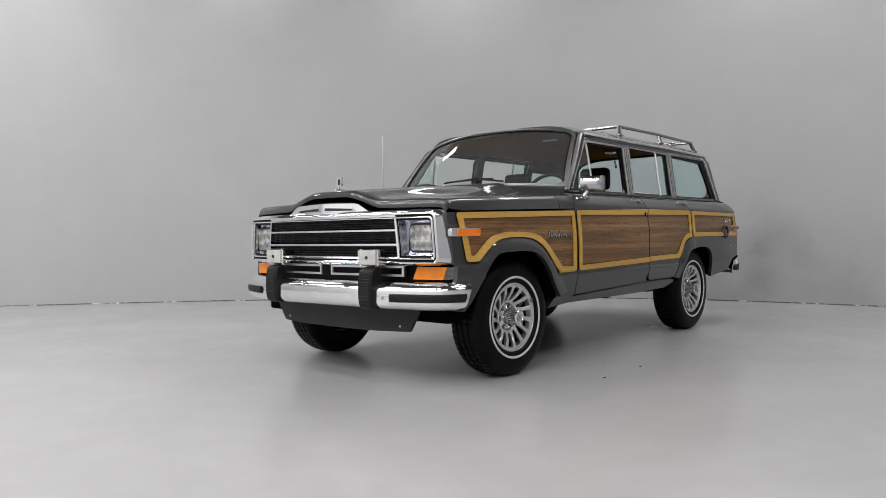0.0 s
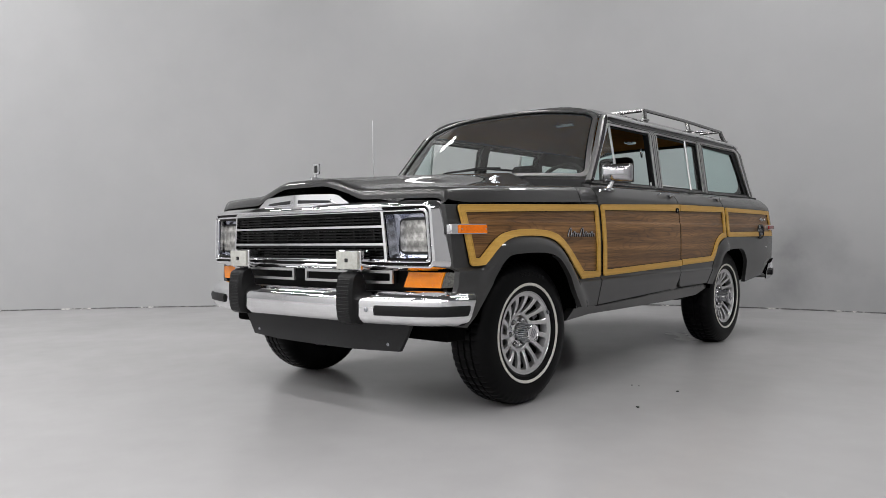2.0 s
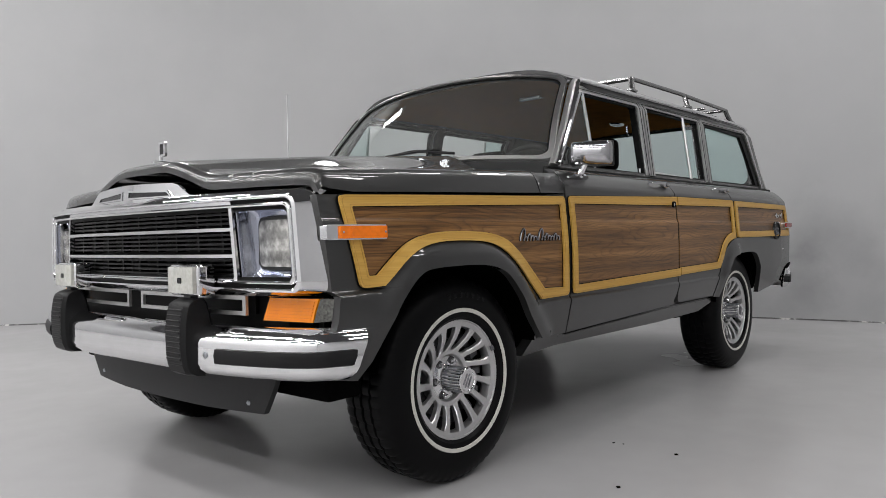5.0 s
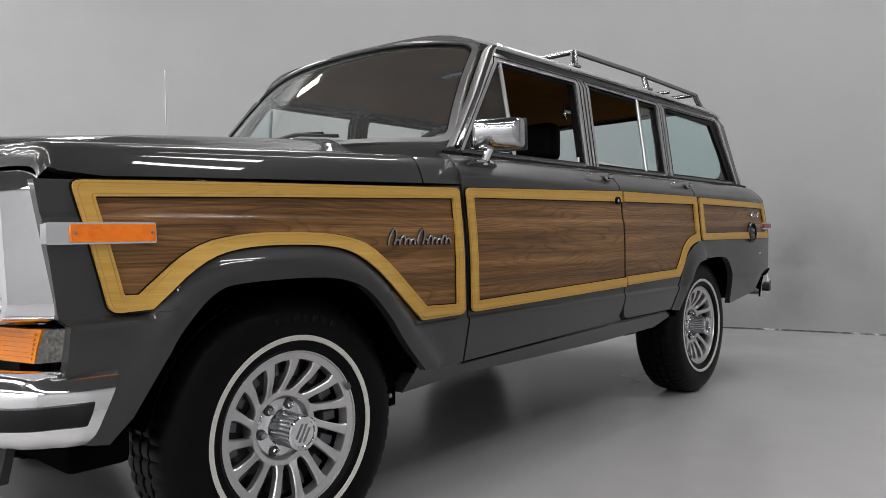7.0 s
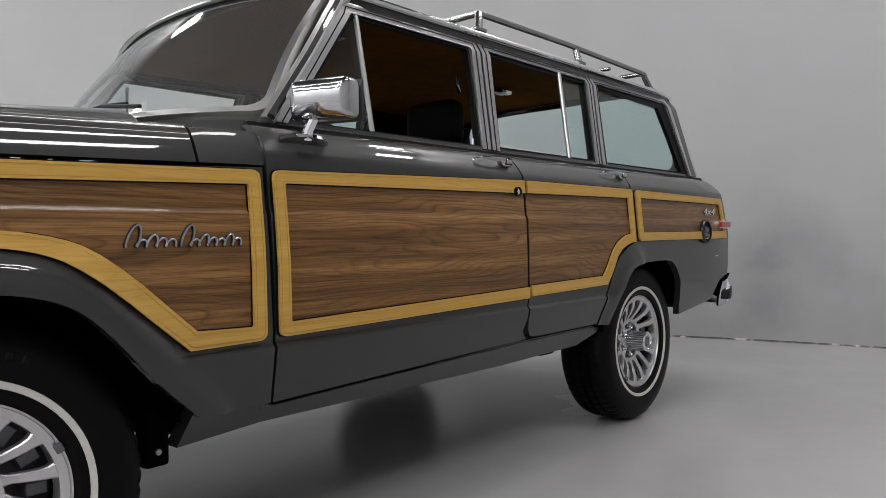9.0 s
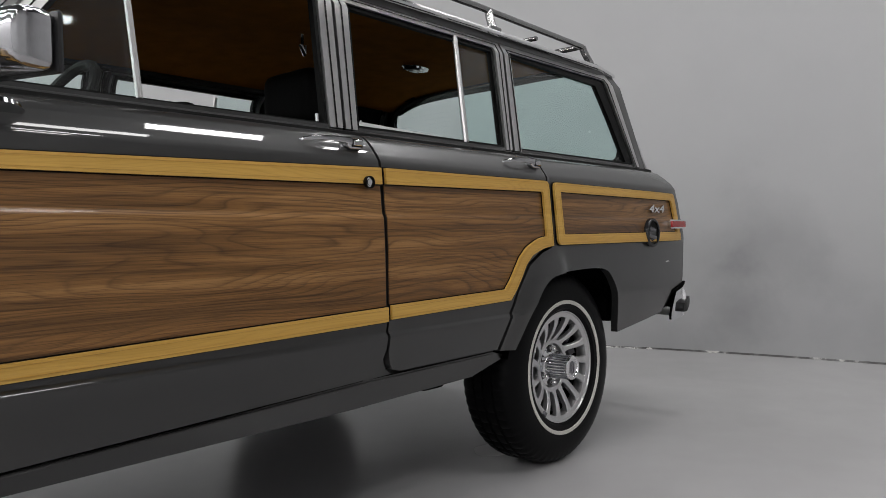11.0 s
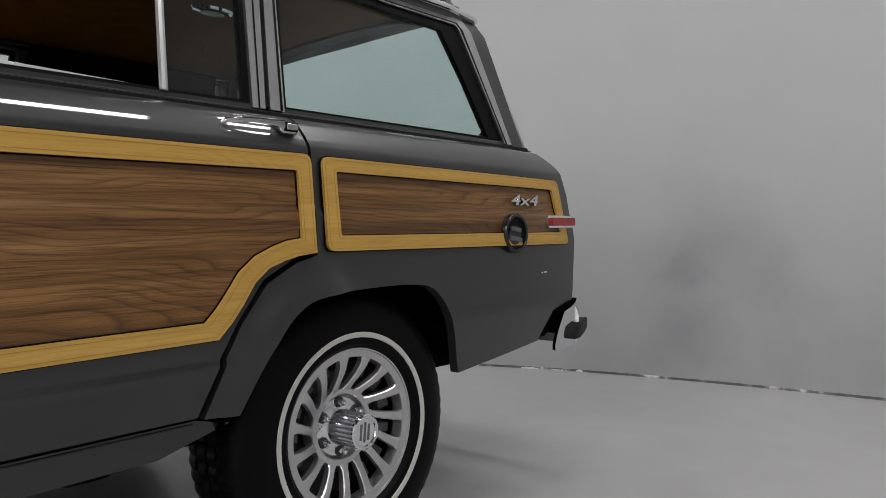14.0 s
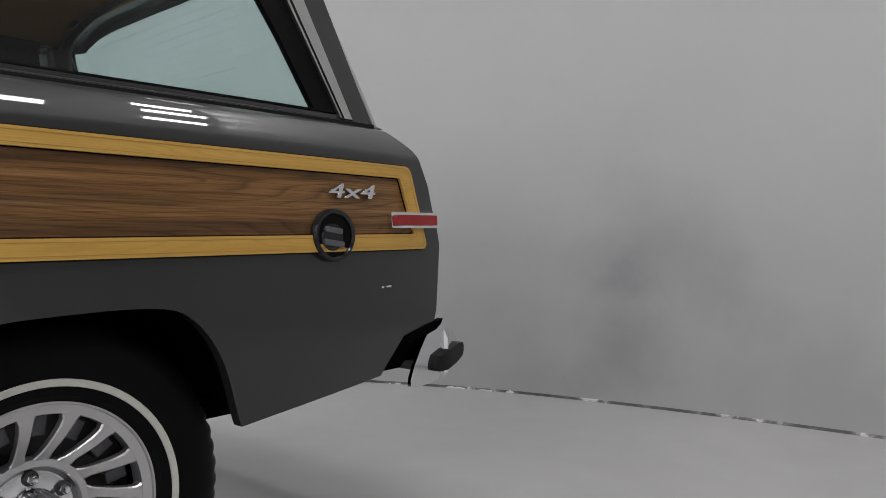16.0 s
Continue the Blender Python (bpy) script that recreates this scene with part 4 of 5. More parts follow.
def hoop(rings):
    """A frame lofted through closed rings of points."""
    b = bmesh.new()
    made = [[b.verts.new(p) for p in ring] for ring in rings]
    for r, t in zip(made, made[1:]):
        for i in range(len(r)):
            b.faces.new((r[i], r[(i + 1) % len(r)], t[(i + 1) % len(r)], t[i]))
    bmesh.ops.recalc_face_normals(b, faces=b.faces)
    return b


def frame_ring(w_top, w_low, z0, z1, r, d, back=0.0):
    """A rounded oblong, wider below, on the nose; back lays its outer ends towards the wing."""
    ring = []
    for u, z in rounded(-1.0, 1.0, z0, z1, r, 5):
        k = (z - z0) / (z1 - z0)
        y = u * (w_low + (w_top - w_low) * k)
        x = nose_x(y) - d
        bent = back * smooth01(w_top - 0.10, w_top - 0.005, abs(y))
        ring.append((x + bent * (0.055 + 0.035 * (1 - k)), y, z))
    return ring


def flat_sides(w_top, w_low, z0, z1, r, d, back=0.0, n=12):
    """The same ring with points along its straight sides too."""
    ring = frame_ring(w_top, w_low, z0, z1, r, d, back)
    full = []
    for p, q in zip(ring, ring[1:] + ring[:1]):
        steps = n if abs(p[1] - q[1]) > 0.4 else (4 if abs(p[2] - q[2]) > 0.1 else 1)
        for i in range(steps):
            t = i / steps
            y, z = p[1] + (q[1] - p[1]) * t, p[2] + (q[2] - p[2]) * t
            k = (z - z0) / (z1 - z0)
            bent = back * smooth01(w_top - 0.10, w_top - 0.005, abs(y))
            full.append((nose_x(y) - d + bent * (0.055 + 0.035 * (1 - k)), y, z))
    return full


def lip(w, low, z0, z1, r, d):
    return flat_sides(w, low, z0, z1, r, d)


grille = part("grille_surround", hoop([flat_sides(0.872, 0.918, 0.704, 1.020, 0.046, -0.03, 0.6), flat_sides(0.876, 0.922, 0.703, 1.021, 0.046, 0.008, 0.9), flat_sides(0.875, 0.921, 0.704, 1.020, 0.046, 0.014, 0.9), flat_sides(0.870, 0.912, 0.709, 1.015, 0.043, 0.019, 0.8), lip(0.860, 0.881, 0.717, 1.006, 0.037, 0.025), lip(0.856, 0.874, 0.721, 1.001, 0.034, 0.028), lip(0.853, 0.870, 0.724, 0.998, 0.032, 0.029), lip(0.849, 0.866, 0.728, 0.994, 0.030, 0.027), lip(0.847, 0.864, 0.730, 0.992, 0.029, 0.022), lip(0.847, 0.864, 0.730, 0.992, 0.029, -0.02)]), CHROME, car, "polished chrome grille surround", sharp=30)
part("surround_bead", hoop([lip(0.838, 0.855, 0.739, 0.983, 0.026, -0.02), lip(0.838, 0.855, 0.739, 0.983, 0.026, 0.018), lip(0.836, 0.853, 0.741, 0.981, 0.025, 0.022), lip(0.832, 0.848, 0.745, 0.977, 0.023, 0.024), lip(0.828, 0.844, 0.749, 0.973, 0.021, 0.022), lip(0.826, 0.842, 0.751, 0.971, 0.020, 0.018), lip(0.826, 0.842, 0.751, 0.971, 0.020, -0.02)]), CHROME, grille)
for w, low, z0, z1, r in ((0.8425, 0.8595, 0.7345, 0.9875, 0.028), (0.8225, 0.838, 0.755, 0.967, 0.018)):
    part("surround_groove", hoop([lip(w + 0.006, low + 0.006, z0 - 0.006, z1 + 0.006, r, 0.010), lip(w - 0.006, low - 0.006, z0 + 0.006, z1 - 0.006, r, 0.010)]), SEAL, grille)
part("grille_backing", skin([(-0.6, 0.64), (0.6, 0.64), (0.6, 1.0), (-0.6, 1.0)], nose(), 0.01, 0.1, 0.002, proud=-0.06), SEAL, grille)
for z in (0.906, 0.824):
    part("grille_bar", skin([(-0.585, z - 0.0055), (0.585, z - 0.0055), (0.585, z + 0.0055), (-0.585, z + 0.0055)], nose_fan(), 0.05, 0.1, 0.005, proud=0.014), CHROME, grille, "chrome crossbar")
part("grille_rim", skin(rounded(-0.592, 0.592, 0.742, 0.992, 0.012), nose_fan(), 0.05, 0.1, 0.004, inner=rounded(-0.578, 0.578, 0.754, 0.978, 0.008), proud=0.014), CHROME, grille)
for z0, z1 in ((0.756, 0.820), (0.838, 0.899), (0.917, 0.977)):
    for k in range(4):
        z = z0 + (z1 - z0) * (k + 0.6) / 4.2
        part("grille_slat", skin([(-0.575, z - 0.0035), (0.575, z - 0.0035), (0.575, z + 0.0035), (-0.575, z + 0.0035)], nose_fan(), 0.03, 0.12, 0.002, proud=-0.004), SLAT, grille)
    for k in range(-4, 5):
        y = k * 0.125
        part("grille_rib", skin([(y - 0.004, z0), (y + 0.004, z0), (y + 0.004, z1), (y - 0.004, z1)], nose_fan(), 0.03, 0.2, 0.001, proud=-0.016), SLAT, grille)
# crest over the grille, under the hood's raised centre
def prow(y, z, d):
    """The crest's face: pointed in plan, leaning back, its sides swept towards the lamps."""
    return (-0.768 + 0.048 * min(1.3, abs(y) / 0.40) ** 1.1 - d + (z - 1.014) * 0.10, y, z)


half_crest = [(0.412, 1.012), (0.368, 1.022), (0.322, 1.047), (0.298, 1.062), (0.268, 1.070), (0.10, 1.075), (0.0, 1.076)]
crest = part("grille_crest", skin([(-y, z) for y, z in half_crest] + half_crest[-2::-1], prow, 0.07, 0.04, 0.007), CHROME, grille, "chrome crest with dark slots")
for sgn in (-1, 1):
    slot = [(sgn * 0.026, 1.027), (sgn * 0.268, 1.026), (sgn * 0.246, 1.043), (sgn * 0.026, 1.052)]
    part("crest_slot", skin(slot if sgn > 0 else slot[::-1], prow, 0.004, 0.06, 0.001, proud=0.002), SLOT, crest)
    lip = slot if sgn > 0 else slot[::-1]
    part("slot_lip", skin(shrunk(lip, -0.003), prow, 0.004, 0.06, 0.001, inner=shrunk(lip, 0.003), proud=0.005), CHROME, crest)
# lower grille
for sgn in (-1, 1):
    lo, hi = sorted((sgn * 0.045, sgn * 0.635))
    part("lower_grille_frame", skin([(lo, 0.642), (hi, 0.642), (hi, 0.703), (lo, 0.703)], nose(), 0.010, 0.1, 0.004, inner=[(lo + 0.014, 0.654), (hi - 0.014, 0.654), (hi - 0.014, 0.690), (lo + 0.014, 0.690)], proud=0.005), BRIGHT, grille)
part("nose_panel", skin([(-0.86, 0.48), (0.86, 0.48), (0.86, 0.735), (-0.86, 0.735)], nose(), 0.02, 0.1, 0.004, proud=-0.075), SEAL, car)

for sgn in (-1, 1):
    lo, hi = sorted((sgn * 0.596, sgn * 0.834))
    a, c = sorted((sgn * 0.638, sgn * 0.832))
    leaning = [(y + sgn * 0.028 * (0.986 - z) / 0.244 * (abs(y) < 0.72), z) for y, z in spread(rounded(lo, hi, 0.742, 0.986, 0.012, 4))]
    bez = part("headlamp_bezel", funnel(leaning, rounded(a - 0.008, c + 0.006, 0.782, 0.940, 0.022, 4), dish, 0.004, -0.045), BEZEL, car, "silver headlamp bezel", sharp=40)
    part("headlamp", skin(rounded(a, c, 0.790, 0.932, 0.022), bulge(flat_lamp, (a + c) / 2, 0.86, 0.012, 0.13), 0.03, 0.02, 0.004, proud=0.0), LENS, bez, "rectangular fluted glass headlamp")
    part("headlamp_rim", skin(rounded(a - 0.008, c + 0.006, 0.780, 0.942, 0.026), flat_lamp, 0.02, 0.05, 0.003, inner=rounded(a + 0.002, c - 0.002, 0.790, 0.932, 0.020), proud=0.004), BLACK, bez)
    a, c = (sgn * 0.668, sgn * 0.880)
    amber = [(a, 0.626), (c - sgn * 0.018, 0.626), (c, 0.696), (a + sgn * 0.030, 0.696)]
    turn = part("turn_signal", skin(amber if sgn > 0 else amber[::-1], lamp_corner, 0.018, 0.03, 0.006, proud=0.0), TURN, car, "amber turn signal lens")
    for k in range(6):
        z = 0.633 + k * 0.0100
        line = [(a + sgn * (0.008 + 0.035 * (z - 0.626) / 0.074), z), (c - sgn * (0.026 - 0.018 * (z - 0.627) / 0.065), z), (c - sgn * (0.026 - 0.018 * (z - 0.622) / 0.065), z + 0.005), (a + sgn * (0.008 + 0.035 * (z - 0.620) / 0.074), z + 0.005)]
        part("lens_rib", skin(line if sgn > 0 else line[::-1], lamp_corner, 0.004, 0.05, 0.0015, proud=0.003), TURN, turn)
    corner = [(c - sgn * 0.014, 0.626), (sgn * 0.925, 0.631), (sgn * 0.925, 0.694), (c + sgn * 0.004, 0.696)]
    part("corner_lens", skin(corner if sgn > 0 else corner[::-1], lamp_corner, 0.05, 0.01, 0.004, proud=0.0), CORNER, turn, "clear faceted corner lens")
    # side marker
    base = part("side_marker", skin(rounded(-0.624, -0.408, 0.867, 0.912, 0.004, 2), side(sgn), 0.03, 0.06, 0.004, proud=0.016), CHROME, car, "side marker lamp in a chrome base")
    lens = part("marker_lens", skin(rounded(-0.582, -0.414, 0.871, 0.908, 0.003, 2), side(sgn), 0.02, 0.06, 0.005, proud=0.026), AMBER, base, "amber marker lens")
    for x, r in ((-0.574, 0.0035), (-0.421, 0.0035)):
        part("lens_screw", moved(lathe([(0.0, 0.002), (r * 0.8, 0.002), (r, 0.0), (0.0, -0.004)], 12, False), pose(x, sgn * (half(x, 0.89) + 0.026), 0.8895, 0, 0, 0 if sgn > 0 else 180)), BADGE, lens)
    part("bulb_ring", moved(lathe([(0.011, 0.0), (0.012, 0.0012), (0.013, 0.0)], 24), pose(-0.535, sgn * (half(-0.535, 0.89) + 0.026), 0.8895, 0, 0, 0 if sgn > 0 else 180)), AMBER, lens)

# front bumper
def bumper_path(x_mid, x_corner, x_tip, y_corner, y_tip):
    right = [(x_mid, 0.0), (x_mid + 0.004, -0.40), (x_mid + 0.03, -0.62), (x_corner, y_corner), (x_corner + 0.09, -y_tip + 0.012), (x_tip, -y_tip)]
    right = soft(right, 2)
    return [(x, -y) for x, y in right[::-1]] + right[1:]


path = bumper_path(-0.775, -0.66, -0.488, -0.88, 0.928)
path = [tuple(Vector(p).lerp(Vector(q), k / 3)) for p, q in zip(path, path[1:]) for k in range(3)] + [path[-1]]
section = [(-0.055, 0.606), (-0.020, 0.613), (0.000, 0.613), (0.010, 0.609), (0.038, 0.584), (0.044, 0.575), (0.047, 0.562), (0.047, 0.498), (0.041, 0.481), (0.012, 0.460), (-0.010, 0.456), (-0.02, 0.53)]
def raked(b):
    """The bumper's ends slope back towards the wheel at the top."""
    for v in b.verts:
        v.co.x -= 0.075 * (0.61 - v.co.z) / 0.155 * smooth01(-0.64, -0.49, v.co.x)
    return b


bumper = part("front_bumper", raked(sweep(path[::-1], [(-o, z) for o, z in section])), CHROME, car, "polished chrome bumper", sharp=50)
for sgn in (-1, 1):
    pts = [p for p in path if (p[1] * sgn > 0.585)]
    pts = sorted(pts, key=lambda p: -p[0])
    seg = [p for p in pts if p[0] < -0.525]
    strip = [(0.040, 0.552), (0.055, 0.548), (0.060, 0.53), (0.056, 0.506), (0.040, 0.500)]
    part("bumper_pad", raked(sweep(seg, [((-o if sgn < 0 else o), z) for o, z in strip])), PAD, bumper, "black rubber bumper pad")
    bolt = lathe([(0.0, 0.006), (0.007, 0.005), (0.011, 0.002), (0.012, -0.004), (0.0, -0.004)], 20, False)
    at = min(path, key=lambda p: abs(p[1] - sgn * 0.560))
    part("bumper_bolt", moved(bolt, pose(at[0] - 0.046, at[1], 0.527, 0, 0, 90)), BADGE, bumper, "domed bumper bolt")
    y0, y1 = sorted((sgn * 0.388, sgn * 0.500))
    b = bmesh.new()
    shape = soft([(-0.822, 0.458), (-0.840, 0.500), (-0.842, 0.60), (-0.832, 0.664), (-0.822, 0.684), (-0.780, 0.698), (-0.752, 0.694), (-0.736, 0.640), (-0.722, 0.56), (-0.736, 0.49), (-0.762, 0.452)], 1, True)
    ends = [[b.verts.new((x + (0.012 if j in (0, 3) else 0.0) * (-1 if x > -0.77 else 1), y, z)) for x, z in shape] for j, y in enumerate((y0, y0 + 0.012, y1 - 0.012, y1))]
    for p, q in zip(ends, ends[1:]):
        for i in range(len(shape)):
            b.faces.new((p[i], p[(i + 1) % len(shape)], q[(i + 1) % len(shape)], q[i]))
    b.faces.new(ends[0])
    b.faces.new(ends[3][::-1])
    bmesh.ops.recalc_face_normals(b, faces=b.faces)
    guard = part("bumper_guard", b, PAD, bumper, "ribbed black rubber bumper guard")
    for k in range(11):
        z = 0.490 + k * 0.0165
        face = float(np.interp(z, (0.462, 0.50, 0.60, 0.668), (-0.820, -0.838, -0.840, -0.828)))
        part("rib", box(face - 0.004, face + 0.02, y0 + 0.014, y1 - 0.014, z, z + 0.009, 0.002, 1), PAD, guard)
    # driving lamp
    y0, y1 = sorted((sgn * 0.360, sgn * 0.525))
    fog = part("driving_lamp", box(-0.800, -0.735, y0, y1, 0.703, 0.800, 0.012, 3), CHROME, car, "rectangular clear driving lamp in a chrome case")
    part("lamp_lens", box(-0.812, -0.795, y0 + 0.008, y1 - 0.008, 0.710, 0.794, 0.006, 2), FROST, fog, "clear lens")
    part("bulb_shield", box(-0.8155, -0.811, (y0 + y1) / 2 - 0.011, (y0 + y1) / 2 + 0.011, 0.742, 0.760, 0.002, 1), SLOT, fog)
    part("lamp_stalk", box(-0.79, -0.76, (y0 + y1) / 2 - 0.02, (y0 + y1) / 2 + 0.02, 0.66, 0.71, 0.004), BLACK, fog)

VAL = [(-0.585, 0.314), (-0.3, 0.306), (0.3, 0.306), (0.585, 0.314), (0.635, 0.39), (0.68, 0.47), (-0.68, 0.47), (-0.635, 0.39)]
part("air_dam", skin(VAL, lambda y, z, d: (-0.62 - 0.05 * (1 - (y / 0.66) ** 2) + (0.46 - z) * 0.12 - d, y, z), 0.02, 0.08, 0.005), DAM, car, "dark grey plastic air dam")
for y in (-0.52, 0.52):
    part("dam_bolt", moved(lathe([(0.0, 0.006), (0.006, 0.005), (0.009, 0.0), (0.0, 0.0)], 12, False), pose(-0.625, y, 0.345, 0, 0, 90)), BADGE, car)

# bonnet emblem
emblem = part("hood_ornament", box(-0.66, -0.58, -0.012, 0.012, 1.152, 1.172, 0.005), CHROME, car, "upright chrome hood ornament")
part("stem", tube([(-0.628, 0, 1.168), (-0.628, 0, 1.190)], 0.006, 8), CHROME, emblem)
part("plate", moved(skin(rounded(-0.022, 0.022, -0.028, 0.028, 0.006, 2), lambda u, v, d: (-d, u, v), 0.010, 0.1, 0.003, inner=rounded(-0.013, 0.013, -0.019, 0.019, 0.004, 2)), pose(-0.624, 0, 1.216, 0, 0, 0)), CHROME, emblem)
part("plate_centre", box(-0.623, -0.619, -0.014, 0.014, 1.196, 1.236, 0.001, 1), BLACK, emblem)

# aerial on the far wing
aerial = part("aerial", tube([(0.595, 0.853, 1.09), (0.597, 0.853, 1.70)], 0.0032, 6), CHROME, car, "thin whip aerial")
part("aerial_foot", lathe([(0.0, 0.0), (0.016, 0.0), (0.012, 0.02), (0.004, 0.04), (0.0, 0.04)], 16, False), BLACK, aerial).matrix_basis = pose(0.595, 0.853, 1.085, 90)

# wipers
for y0, y1 in ((-0.36, 0.18), (0.30, 0.76)):
    arm = part("wiper", tube([(*shield(y0 / 0.84, 0.045, 0.03),), (*shield((y0 * 0.6 + y1 * 0.4) / 0.84, 0.085, 0.035),), (*shield(y1 / 0.84, 0.075, 0.03),)], 0.007, 6), BLACK, car, "black wiper arm with blade")
    part("blade", tube([(*shield((y0 + 0.10) / 0.84, 0.10, 0.022),), (*shield((y0 + y1) / 1.68, 0.115, 0.024),), (*shield((y1 + 0.04) / 0.84, 0.08, 0.022),)], 0.006, 6), SEAL, arm)

# door mirror on the driver's door
b = box(0.815, 0.885, -1.062, -0.885, 1.163, 1.268, 0.022, 4)
bmesh.ops.subdivide_edges(b, edges=b.edges[:], cuts=2, use_grid_fill=True)
for v in b.verts:
    if v.co.x < 0.85:
        k = (0.85 - v.co.x) / 0.035
        v.co.x -= 0.022 * max(0.0, 1 - ((v.co.y + 0.9735) / 0.095) ** 2) * max(0.0, 1 - ((v.co.z - 1.2155) / 0.058) ** 2)
        v.co.y = -0.9735 + (v.co.y + 0.9735) * (1 - 0.06 * k)
        v.co.z = 1.2155 + (v.co.z - 1.2155) * (1 - 0.06 * k)
turned = Matrix.Translation((0.81, -0.97, 0)) @ pose(0, 0, 0, 0, 0, 20) @ Matrix.Translation((-0.85, 0.97, 0))
mirror = part("door_mirror", moved(b, turned), DIM_CHROME, car, "chrome door mirror on a stalk", sharp=60)
part("mirror_rim", moved(box(0.884, 0.897, -1.064, -0.883, 1.161, 1.270, 0.006, 2), turned), BLACK, mirror)
part("mirror_glass", moved(box(0.896, 0.900, -1.054, -0.893, 1.171, 1.260, 0.002, 1), turned), MIRROR, mirror)
part("mirror_stalk", tube([(0.785, -0.93, 1.116), (0.785, -0.938, 1.14), (0.795, -0.95, 1.172)], 0.014, 10), CHROME, mirror)
part("mirror_foot", moved(lathe([(0.0, 0.0), (0.058, 0.0), (0.055, 0.010), (0.024, 0.024), (0.0, 0.026)], 24, False), pose(0.785, -0.918, 1.108, 70) @ Matrix.Diagonal((1.35, 1, 0.6, 1))), CHROME, mirror)

# ---------------------------------------------------------------- details of the near side
FILL_Y = half(3.352, 0.87) + 0.014
fuel = part("fuel_filler", moved(lathe([(0.050, -0.006), (0.050, 0.005), (0.053, 0.008), (0.059, 0.007), (0.062, 0.002), (0.062, -0.012), (0.050, -0.012)], 48), pose(3.352, -FILL_Y, 0.868, 0, 0, 180)), SLOT, car, "round black fuel filler opening")
part("filler_cup", moved(lathe([(0.0, 0.0), (0.051, 0.0), (0.051, -0.006), (0.0, -0.006)], 40, False), pose(3.352, -FILL_Y, 0.868, 0, 0, 180)), SEAL, fuel)
cap = part("filler_cap", moved(lathe([(0.0, 0.003), (0.030, 0.003), (0.033, 0.0), (0.0, 0.0)], 32, False), pose(3.347, -FILL_Y, 0.864, 0, 0, 180)), SLOT, fuel)
for z, w in ((0.880, 0.026), (0.850, 0.031)):
    part("cap_grip", moved(box(-w, w, -0.004, 0.004, -0.007, 0.007, 0.003), pose(3.347, -FILL_Y - 0.004, z, 0, 8, 0)), GREY_TAB, fuel)

marker = part("rear_marker", skin(rounded(3.545, 3.735, 0.885, 0.926, 0.005, 2), side(-1), 0.03, 0.06, 0.004, proud=0.018), CHROME, car, "rear side marker in a chrome frame")
part("marker_lens", skin(rounded(3.558, 3.725, 0.892, 0.919, 0.004, 2), side(-1), 0.02, 0.06, 0.005, proud=0.026), RED, marker, "red marker lens")

lean = Matrix(((1.52, 0.22, 0, 0), (0, 0.72, 0, 0), (0, 0, 1, 0), (0, 0, 0, 1)))
badge = part("drive_badge", bezier_text("4x4", 0.066, 0.004, pose(3.342, -(half(3.4, 0.97) + 0.011), 0.957, 90, 0, 0) @ lean), CHROME, car, "chrome lettering")

# model badge: two slanted running flourishes that begin tall, bright on a dark edge
def flourish(x0, x1, z0, turns, tall):
    n, pts = turns * 12, []
    for k in range(n + 1):
        turn = k / 12
        high = tall if turn < 1 else 0.010 + 0.003 * math.sin(4.1 * int(turn))
        wide = 0.62 if turn < 1 else 0.40
        pts.append((x0 + (x1 - x0) * k / n - wide * (x1 - x0) / turns * math.sin(math.tau * turn) * 0.55, z0 + 0.003 + high - high * math.cos(math.tau * turn)))
    return [(x + 0.35 * (z - z0), z) for x, z in pts]


def stroke(x0, x1, turns, lead, radius, out):
    return tube([(x, -(half(x, z) + out), z) for x, z in flourish(x0, x1, 0.846, turns, lead)], radius, 6)


script = part("name_badge", stroke(0.290, 0.398, 5, 0.023, 0.0024, 0.009), BADGE, car, "dull silver badge of slanted flourishes with dark edges")
part("badge_stroke", stroke(0.412, 0.560, 7, 0.023, 0.0024, 0.009), BADGE, script)
part("stroke_edge", stroke(0.290, 0.398, 5, 0.023, 0.0040, 0.0055), BLACK, script)
part("stroke_edge", stroke(0.412, 0.560, 7, 0.023, 0.0040, 0.0055), BLACK, script)

